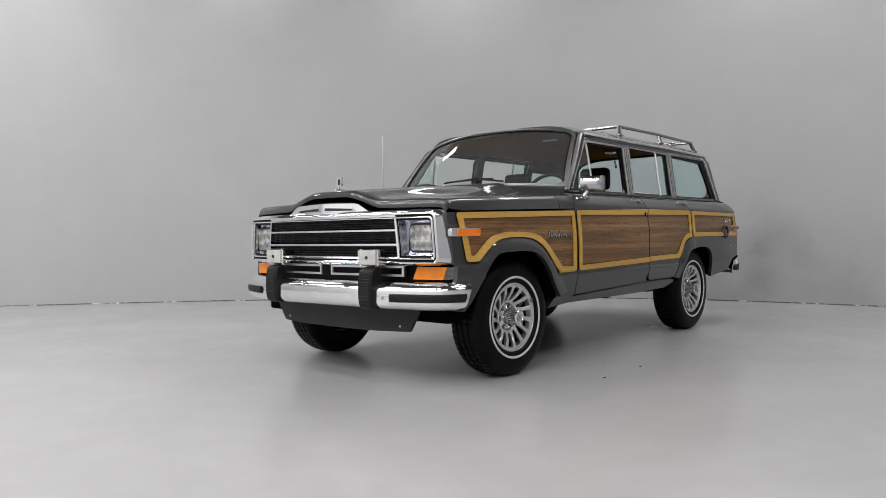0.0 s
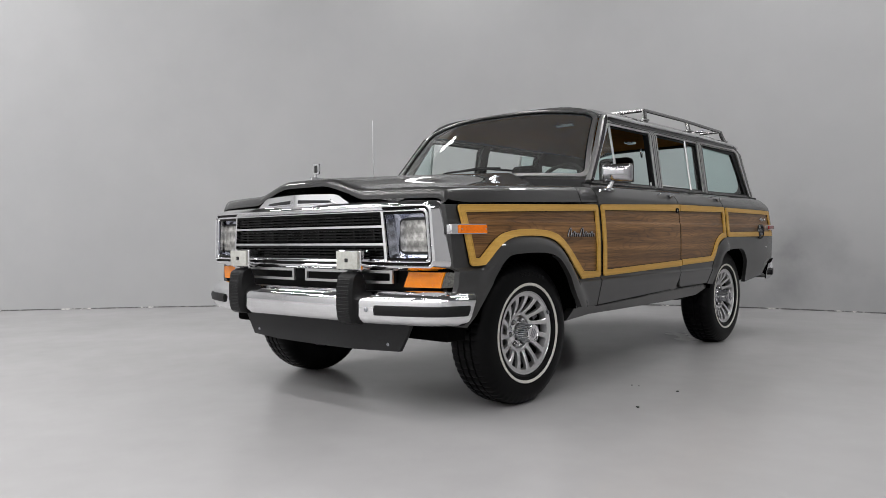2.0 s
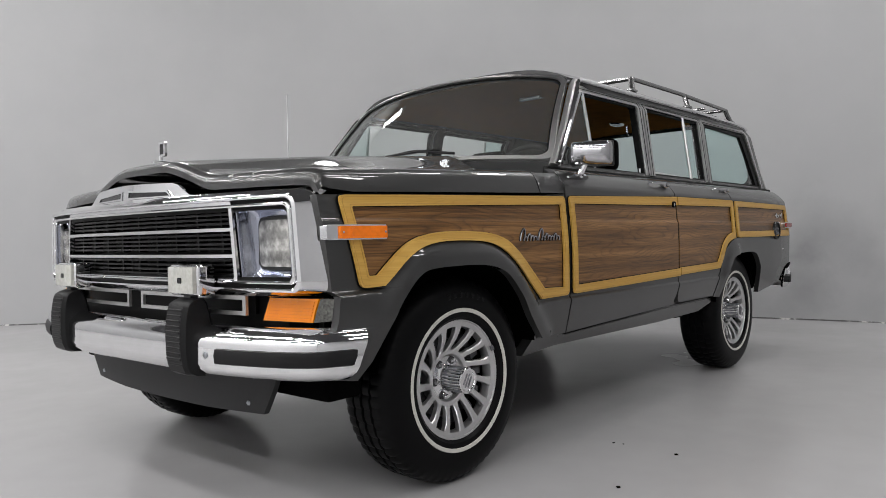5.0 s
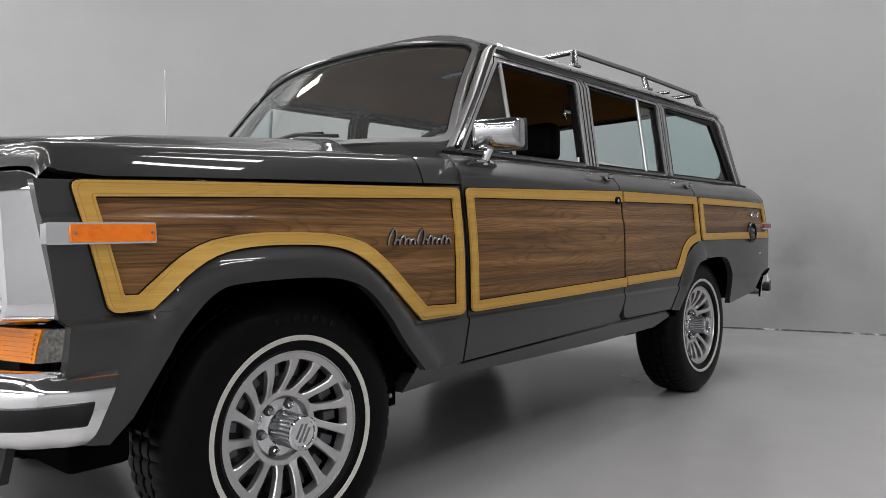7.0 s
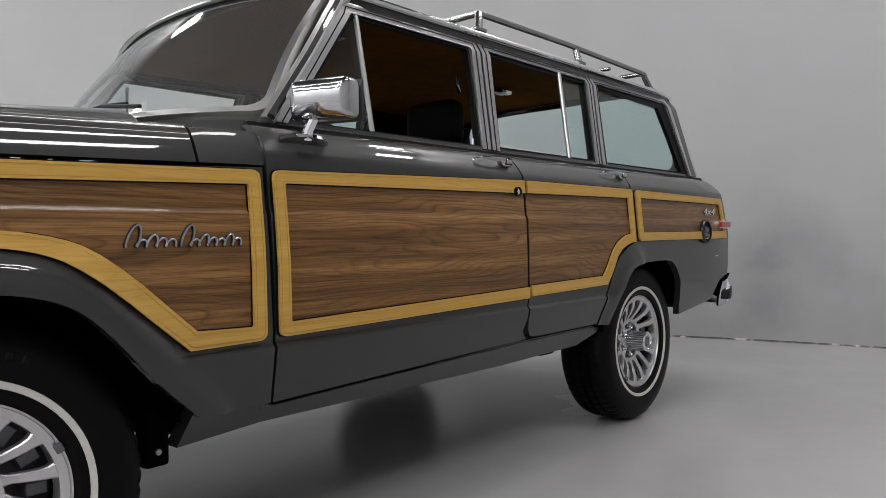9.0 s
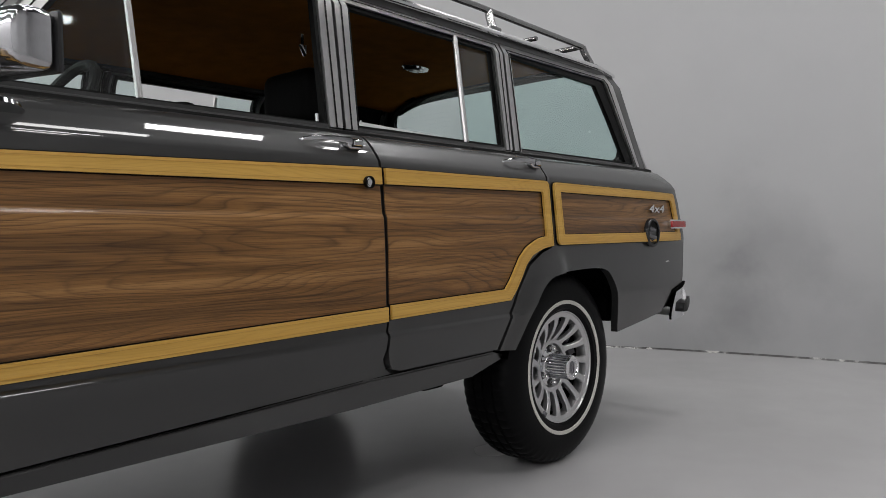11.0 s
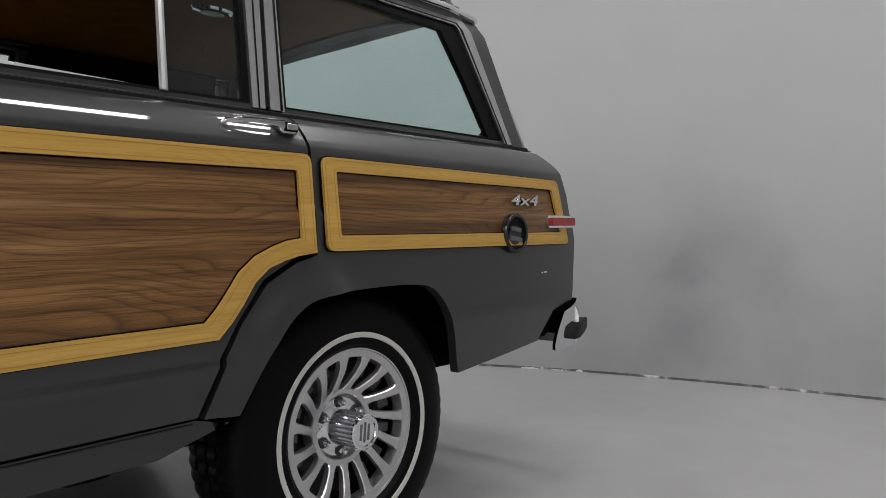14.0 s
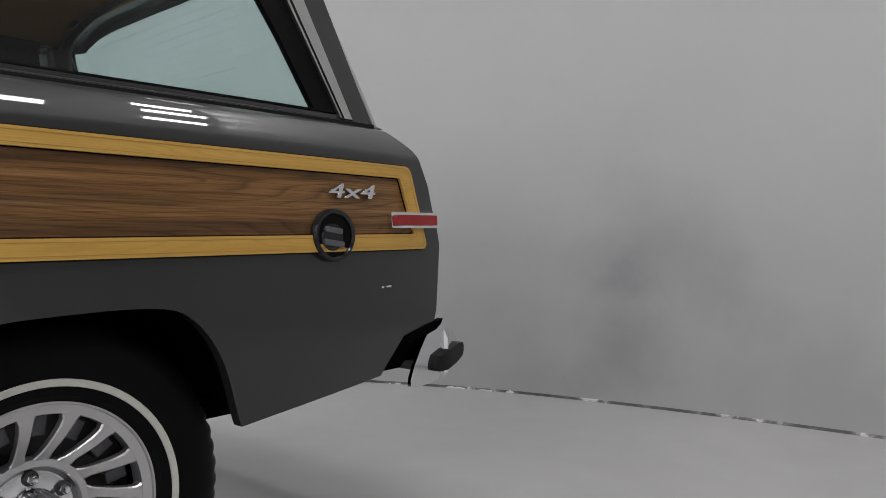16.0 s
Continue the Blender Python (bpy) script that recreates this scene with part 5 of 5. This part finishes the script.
# ---------------------------------------------------------------- rear bumper
path = soft([(3.80, -0.885), (3.835, -0.87), (3.855, -0.82), (3.86, -0.5), (3.862, 0.0)], 2)
path = path + [(x, -y) for x, y in path[-2::-1]]
section = [(0.0, 0.61), (0.02, 0.60), (0.032, 0.57), (0.036, 0.50), (0.02, 0.465), (0.0, 0.455), (-0.012, 0.52)]
back = part("rear_bumper", sweep(path, section), CHROME, car, "polished chrome rear bumper")
for sgn in (-1, 1):
    flank = lambda x, z, d, g=sgn: (x, g * (0.905 - 0.5 * max(0.0, x - 3.80) ** 1.0 * 0.6 + d), z)
    END = soft([(3.752, 0.614), (3.815, 0.606), (3.868, 0.585), (3.888, 0.54), (3.868, 0.49), (3.80, 0.462), (3.69, 0.448), (3.660, 0.458), (3.692, 0.53)], 1, True)
    part("bumper_end", skin(END, flank, 0.012, 0.02, 0.005), CHROME, back)
    pad_line = soft([(3.776, 0.536), (3.90, 0.556), (3.91, 0.530), (3.895, 0.504), (3.764, 0.480), (3.758, 0.50)], 1, True)
    part("bumper_pad", skin(pad_line, flank, 0.03, 0.03, 0.008, proud=0.022), PAD, back, "black rubber bumper pad")
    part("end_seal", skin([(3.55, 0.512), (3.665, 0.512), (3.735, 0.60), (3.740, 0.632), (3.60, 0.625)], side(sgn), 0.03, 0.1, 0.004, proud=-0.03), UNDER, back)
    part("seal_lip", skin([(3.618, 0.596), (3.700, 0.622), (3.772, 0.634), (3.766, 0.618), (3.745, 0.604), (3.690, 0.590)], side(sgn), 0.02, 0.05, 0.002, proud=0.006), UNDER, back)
for x, z, w in ((3.526, 0.736, 0.004), (3.548, 0.737, 0.009)):
    part("paint_chip", box(x - w, x + w, -(half(x, z) + 0.0015), -half(x, z) + 0.002, z - 0.002, z + 0.002, 0.0008, 1), CHIP, car)

# ---------------------------------------------------------------- roof rack
rack = new("roof_rack")
rack.parent = car
RZ, RY = 1.760, 0.605
for sgn in (-1, 1):
    part("side_rail", tube([(1.93, sgn * RY, RZ), (2.6, sgn * RY, RZ + 0.002), (3.40, sgn * RY, RZ - 0.012)], 0.013, 10), RACK, rack)
    for x, dx in ((1.93, -0.03), (2.68, 0.0), (3.40, 0.05)):
        top = RZ if x < 3 else RZ - 0.012
        foot = part("rack_foot", tube([(x, sgn * RY, top), (x + dx * 0.3, sgn * (RY + 0.006), top - 0.03), (x + dx, sgn * (RY + 0.02), roof_z(x + dx, RY + 0.02) + 0.004)], 0.017, 8, flat=0.8), RACK, rack)
        part("foot_pad", box(x + dx - 0.035, x + dx + 0.035, sgn * (RY + 0.02) - 0.018, sgn * (RY + 0.02) + 0.018, roof_z(x + dx, RY + 0.02) - 0.004, roof_z(x + dx, RY + 0.02) + 0.010, 0.004), RACK, rack)
for x, z in ((1.93, RZ), (3.40, RZ - 0.012)):
    part("cross_rail", tube([(x, -RY, z), (x, 0, z + 0.003), (x, RY, z)], 0.013, 10), RACK, rack)
part("cross_rail", tube([(3.02, -RY, RZ - 0.045), (3.02, 0, RZ - 0.03), (3.02, RY, RZ - 0.045)], 0.010, 10), RACK, rack)
for sgn in (-1, 1):
    for x in (1.42, 1.76, 2.1, 2.4, 2.74, 3.06):
        part("roof_rivet", moved(lathe([(0.0, 0.004), (0.006, 0.003), (0.007, 0.0), (0.0, 0.0)], 10, False), pose(x, sgn * 0.735, roof_z(x, 0.735) + 0.001, 90)), CHROME, roof)


# ---------------------------------------------------------------- wheels
def wheel(x, y):
    """A wheel whose outer face looks towards -y."""
    hub = new("wheel")
    hub.parent = car
    R = 0.365
    prof = [(0.205, -0.100), (0.222, -0.115), (0.268, -0.1215), (0.305, -0.119), (0.333, -0.110), (0.349, -0.098), (0.358, -0.086), (0.3625, -0.070), (R, -0.052), (R, -0.046), (0.357, -0.044), (0.357, -0.038), (R, -0.036), (R, -0.007), (0.357, -0.005)]
    prof = prof + [(r, -w) for r, w in prof[::-1]]
    tyre = lathe(prof, 180)
    for v in tyre.verts:
        r = math.hypot(v.co.x, v.co.z)
        if 0.340 < r and abs(v.co.y) > 0.04:
            k = round(math.atan2(v.co.z, v.co.x) / math.tau * 180) + (2 if v.co.y > 0 else 0)
            if k % 3 == 0:
                v.co.x *= 0.989
                v.co.z *= 0.989
        elif r > 0.35:
            k = round(math.atan2(v.co.z, v.co.x) / math.tau * 180)
            if k % 4 == 0:
                v.co.x *= 0.988
                v.co.z *= 0.988
    tyre = part("tyre", tyre, RUBBER, hub, "black tyre with a thin white stripe", sharp=28)
    part("white_stripe", lathe([(0.2385, -0.1165), (0.2400, -0.1205), (0.2515, -0.1222), (0.2535, -0.1190)], 96), WHITEWALL, tyre, "white stripe round the tyre wall")
    rim = part("rim", lathe([(0.213, -0.092), (0.213, -0.103), (0.2105, -0.106), (0.207, -0.106), (0.205, -0.1015), (0.188, -0.0975), (0.1865, -0.094), (0.1865, -0.062), (0.200, -0.045), (0.210, -0.06)], 96), ALLOY, hub, "machined alloy wheel rim")
    part("rim_back", lathe([(0.0, 0.000), (0.203, 0.000), (0.203, 0.10), (0.195, 0.10), (0.195, 0.010), (0.0, 0.010)], 64, False), DARK_ALLOY, rim)
    part("hub_disc", lathe([(0.0, -0.038), (0.078, -0.038), (0.082, -0.042), (0.084, -0.058), (0.087, -0.061), (0.100, -0.061), (0.103, -0.057), (0.104, -0.040), (0.095, -0.012), (0.0, -0.012)], 64, False), ALLOY, rim)
    n = 15
    for k in range(n):
        a = math.tau * k / n
        b = bmesh.new()
        rings = []
        for i in range(7):
            t = i / 6
            r = 0.096 + 0.096 * t
            bend = 0.16 * (1 - t) ** 2
            w = 0.0092 + 0.0036 * t + 0.007 * abs(2 * t - 1) ** 6
            ca, sa = math.cos(a + bend), math.sin(a + bend)
            px, pz = r * ca, r * sa
            yo = -0.0600 - 0.0370 * math.sin(t * math.pi * 0.5)
            rings.append([b.verts.new((px - sa * s * w, yo + dy, pz + ca * s * w)) for s, dy in ((-1, 0.02), (-1, 0.003), (-0.75, 0), (0.75, 0), (1, 0.003), (1, 0.02))])
        for p, q in zip(rings, rings[1:]):
            for j in range(5):
                b.faces.new((p[j], p[j + 1], q[j + 1], q[j]))
        bmesh.ops.recalc_face_normals(b, faces=b.faces)
        if sum(f.normal.y for f in b.faces) > 0:
            bmesh.ops.reverse_faces(b, faces=b.faces)
        part("spoke", b, ALLOY, rim)
        tab = box(0.140, 0.180, -0.052, -0.002, -0.013, 0.013, 0.002, 1)
        part("rim_tab", moved(tab, pose(0, 0, 0, 0, -math.degrees(a) - 12)), GREY_TAB, rim)
    cap = part("hub_cap", lathe([(0.0, -0.146), (0.034, -0.146), (0.036, -0.150), (0.042, -0.151), (0.0455, -0.148), (0.0455, -0.142), (0.0435, -0.140), (0.0435, -0.060), (0.046, -0.054), (0.056, -0.048), (0.076, -0.046), (0.078, -0.038), (0.0, -0.038)], 64, False), CHROME, hub, "chrome hub cap")
    for k in range(24):
        rib = box(0.0415, 0.0455, -0.139, -0.062, -0.0028, 0.0028, 0.0012, 1)
        part("flute", moved(rib, pose(0, 0, 0, 0, k * 15)), BADGE, cap)
    for dx, h in ((-0.013, 0.021), (0.0, 0.026), (0.013, 0.021)):
        bar = box(dx - 0.0025, dx + 0.0025, -0.1485, -0.145, -h, h, 0.0008, 1)
        part("emblem_bar", moved(bar, pose(0, 0, 0, 0, 18)), GREY_TAB, cap)
    for k in range(6):
        a = math.tau * (k + 0.3) / 6
        at = Matrix.Translation((0.0645 * math.cos(a), 0, 0.0645 * math.sin(a)))
        part("nut_pocket", moved(lathe([(0.0, -0.052), (0.0135, -0.052), (0.0145, -0.050), (0.0145, -0.038), (0.0, -0.038)], 20, False), at), DARK_ALLOY, hub)
        nut = lathe([(0.0, -0.074), (0.005, -0.0735), (0.0085, -0.069), (0.0095, -0.050), (0.0, -0.050)], 6, False)
        part("wheel_nut", moved(nut, at), CHROME, hub, "chrome wheel nut")
    part("balance_weight", moved(box(0.196, 0.212, -0.113, -0.104, -0.010, 0.010, 0.002, 1), pose(0, 0, 0, 0, -37)), GREY_TAB, hub)
    hub.matrix_basis = pose(x, y, 0.365, 0, 11, -1.8)
    return hub, tyre


near_front, near_tyre = wheel(-0.007, -0.790)
for x, y, turned in ((2.740, -0.775, False), (-0.007, 0.790, True), (2.740, 0.775, True)):
    other = copy_thing(near_front, pose(x, y, 0.365, 0, 168 if x > 1 else 11, 180 if turned else 0))
for k in range(7):
    bar = box(0.290, 0.310, -0.1225, -0.116, -0.008, 0.008, 0.003, 1)
    part("raised_mark", moved(bar, pose(0, 0, 0, 0, -(76 + k * 6.0))), MARK, near_tyre)

# ---------------------------------------------------------------- underside and wheel wells
for sgn in (-1, 1):
    for line, x_mid in ((ARCH_F, 0.0), (ARCH_R, 2.761)):
        pts = [(x_mid + 0.44 * math.cos(a), 0.36 + 0.425 * math.sin(a)) for a in np.linspace(0.45 if x_mid else 0.22, math.pi - 0.22, 15)]
        b = bmesh.new()
        rows = [[b.verts.new((x, sgn * y, z)) for x, z in pts] for y in (0.46, 0.922)]
        for i in range(len(pts) - 1):
            b.faces.new((rows[0][i], rows[0][i + 1], rows[1][i + 1], rows[1][i]))
        b.faces.new(rows[0])
        bmesh.ops.solidify(b, geom=b.faces[:], thickness=0.01)
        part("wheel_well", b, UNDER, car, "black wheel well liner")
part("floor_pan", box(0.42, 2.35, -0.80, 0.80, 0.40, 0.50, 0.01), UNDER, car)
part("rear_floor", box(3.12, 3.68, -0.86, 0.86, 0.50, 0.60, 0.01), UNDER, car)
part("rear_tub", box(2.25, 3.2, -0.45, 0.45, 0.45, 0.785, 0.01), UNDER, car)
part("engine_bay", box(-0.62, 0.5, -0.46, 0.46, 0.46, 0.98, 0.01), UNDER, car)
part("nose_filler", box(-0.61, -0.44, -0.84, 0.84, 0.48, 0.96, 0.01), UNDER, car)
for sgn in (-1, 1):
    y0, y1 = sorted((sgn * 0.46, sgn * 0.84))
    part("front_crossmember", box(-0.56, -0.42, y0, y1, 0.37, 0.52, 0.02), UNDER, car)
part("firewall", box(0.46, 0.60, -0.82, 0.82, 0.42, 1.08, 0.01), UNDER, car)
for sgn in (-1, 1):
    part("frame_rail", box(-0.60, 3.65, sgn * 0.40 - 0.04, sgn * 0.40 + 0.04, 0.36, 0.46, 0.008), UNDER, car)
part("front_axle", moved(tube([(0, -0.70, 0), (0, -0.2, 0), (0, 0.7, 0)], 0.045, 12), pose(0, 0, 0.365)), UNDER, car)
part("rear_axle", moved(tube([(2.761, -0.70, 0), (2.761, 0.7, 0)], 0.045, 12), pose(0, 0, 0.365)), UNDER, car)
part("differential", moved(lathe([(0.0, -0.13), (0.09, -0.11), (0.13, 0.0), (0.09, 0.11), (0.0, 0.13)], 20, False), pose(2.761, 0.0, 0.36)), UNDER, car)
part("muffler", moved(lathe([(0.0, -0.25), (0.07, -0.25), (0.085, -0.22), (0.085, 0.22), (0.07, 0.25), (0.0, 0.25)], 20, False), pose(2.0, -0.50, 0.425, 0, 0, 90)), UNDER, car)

for sgn in (-1, 1):
    for x, w, low in ((1.92, 0.04, 0.385), (2.10, 0.05, 0.375)):
        y0, y1 = sorted((sgn * 0.44, sgn * 0.80))
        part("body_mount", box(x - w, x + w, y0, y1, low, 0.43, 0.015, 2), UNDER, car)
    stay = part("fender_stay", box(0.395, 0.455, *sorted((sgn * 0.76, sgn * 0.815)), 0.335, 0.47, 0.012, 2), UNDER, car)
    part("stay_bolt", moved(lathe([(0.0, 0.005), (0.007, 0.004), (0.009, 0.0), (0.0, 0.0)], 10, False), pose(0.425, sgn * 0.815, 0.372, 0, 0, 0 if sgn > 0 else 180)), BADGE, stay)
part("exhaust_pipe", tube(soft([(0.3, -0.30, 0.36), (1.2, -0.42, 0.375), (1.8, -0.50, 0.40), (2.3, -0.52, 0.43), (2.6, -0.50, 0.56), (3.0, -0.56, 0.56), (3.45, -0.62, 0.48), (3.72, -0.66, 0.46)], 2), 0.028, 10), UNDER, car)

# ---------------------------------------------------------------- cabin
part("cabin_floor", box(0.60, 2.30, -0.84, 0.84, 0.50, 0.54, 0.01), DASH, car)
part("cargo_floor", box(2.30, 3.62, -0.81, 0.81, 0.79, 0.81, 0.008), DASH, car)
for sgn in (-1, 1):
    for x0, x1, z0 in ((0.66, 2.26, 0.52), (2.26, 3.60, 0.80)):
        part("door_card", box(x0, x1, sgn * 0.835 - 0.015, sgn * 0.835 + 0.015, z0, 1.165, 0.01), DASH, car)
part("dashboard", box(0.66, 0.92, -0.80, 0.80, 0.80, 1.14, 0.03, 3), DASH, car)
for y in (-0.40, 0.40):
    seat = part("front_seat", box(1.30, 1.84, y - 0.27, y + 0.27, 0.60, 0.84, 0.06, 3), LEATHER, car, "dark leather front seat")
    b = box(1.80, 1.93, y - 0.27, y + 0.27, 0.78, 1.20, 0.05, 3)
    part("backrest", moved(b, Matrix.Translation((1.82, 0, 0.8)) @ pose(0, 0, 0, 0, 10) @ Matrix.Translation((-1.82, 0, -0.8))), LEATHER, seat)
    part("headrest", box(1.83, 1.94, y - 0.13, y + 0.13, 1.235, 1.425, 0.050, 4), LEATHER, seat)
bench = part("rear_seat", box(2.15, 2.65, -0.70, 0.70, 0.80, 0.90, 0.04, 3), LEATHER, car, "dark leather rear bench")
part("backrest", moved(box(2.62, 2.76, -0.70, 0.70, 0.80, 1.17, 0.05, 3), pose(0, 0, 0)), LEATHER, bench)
b = bmesh.new()
circle = [(0.0, 0.19 * math.cos(a), 0.19 * math.sin(a)) for a in np.linspace(0, math.tau, 33)[:-1]]
wheel_pose = pose(1.10, -0.40, 1.165, 0, 28, 0)
steer = part("steering_wheel", moved(tube(circle, 0.014, 10, True), wheel_pose), DASH, car, "dark steering wheel")
part("wheel_hub", moved(box(-0.02, 0.03, -0.17, 0.17, -0.03, 0.03, 0.015), wheel_pose), DASH, steer)
part("column", tube([(1.10, -0.40, 1.16), (0.85, -0.40, 1.02)], 0.03, 10), DASH, steer)
part("belt_hook", tube([(1.672, -0.700, 1.45), (1.668, -0.705, 1.42), (1.678, -0.705, 1.395), (1.684, -0.700, 1.42)], 0.007, 8), CHROME, car, "chrome belt hook on the pillar")
lamp_z = roof_z(1.5, -0.2) - 0.066
dome = part("dome_lamp", box(1.485, 1.515, -0.27, -0.13, lamp_z - 0.008, lamp_z + 0.008, 0.006), BADGE, car, "slim chrome map lamp under the headliner")
for y in (-0.265, -0.135):
    part("lamp_end", tube([(1.5, y, lamp_z - 0.006), (1.5, y, lamp_z + 0.034)], 0.013, 10), CHROME, dome)
x, y = 2.90, 0.0
oval = part("courtesy_lamp", moved(lathe([(0.0, 0.014), (0.03, 0.014), (0.05, 0.009), (0.055, 0.0), (0.0, 0.0)], 24, False), pose(x, y, roof_z(x, y) - 0.050, -90) @ Matrix.Diagonal((1.5, 1, 0.8, 1))), CHROME, car, "oval courtesy lamp")
part("lamp_lens", moved(lathe([(0.0, 0.018), (0.028, 0.017), (0.032, 0.013), (0.0, 0.013)], 20, False), pose(x, y, roof_z(x, y) - 0.050, -90) @ Matrix.Diagonal((1.5, 1, 0.8, 1))), FROST, oval)

# ---------------------------------------------------------------- crumbs and chipped plaster
for x, y, r in ((0.27, -1.36, 0.010), (0.745, -1.36, 0.009), (0.747, -1.09, 0.007), (0.755, -1.13, 0.005)):
    b = bmesh.new()
    bmesh.ops.create_icosphere(b, subdivisions=2, radius=r)
    for v in b.verts:
        v.co *= 0.7 + 0.6 * noise.noise(v.co * 90 + Vector((x * 9, 0, 0)))
        v.co.z = max(v.co.z * 0.5, -r * 0.3)
    crumb = part("floor_crumb", moved(b, pose(x, y, r * 0.3)), UNDER)
    tagged(crumb, "small dark crumb lying on the glossy floor", "debris", "floor crumbs")

rng = random.Random(5)
b = bmesh.new()
for i, (p, q) in enumerate(zip(back_path, back_path[1:])):
    p, q = Vector(p), Vector(q)
    n = int((q - p).length * 14)
    for k in range(n):
        t = rng.random()
        if noise.noise(Vector((p + (q - p) * t).to_3d()) * 1.3) < 0.12:
            continue
        way = (q - p).normalized()
        c = p + (q - p) * t + Vector((way.y, -way.x)) * 0.006
        w, h, d = rng.uniform(0.008, 0.06), rng.uniform(0.004, 0.016), rng.uniform(0.003, 0.010)
        chip = bmesh.new()
        bmesh.ops.create_icosphere(chip, subdivisions=1, radius=1)
        for v in chip.verts:
            v.co = (v.co.x * w * rng.uniform(0.6, 1.2), v.co.y * d, max(0.0, v.co.z) * h * rng.uniform(0.5, 1.3))
        joined(b, moved(chip, Matrix.Translation((c.x, c.y, 0.0)) @ pose(0, 0, 0, 0, 0, math.degrees(math.atan2(way.y, way.x)))))
tagged(part("plaster_chips", b, CHIP), "loose white plaster chips along the foot of the wall", "debris", kind="stuff")
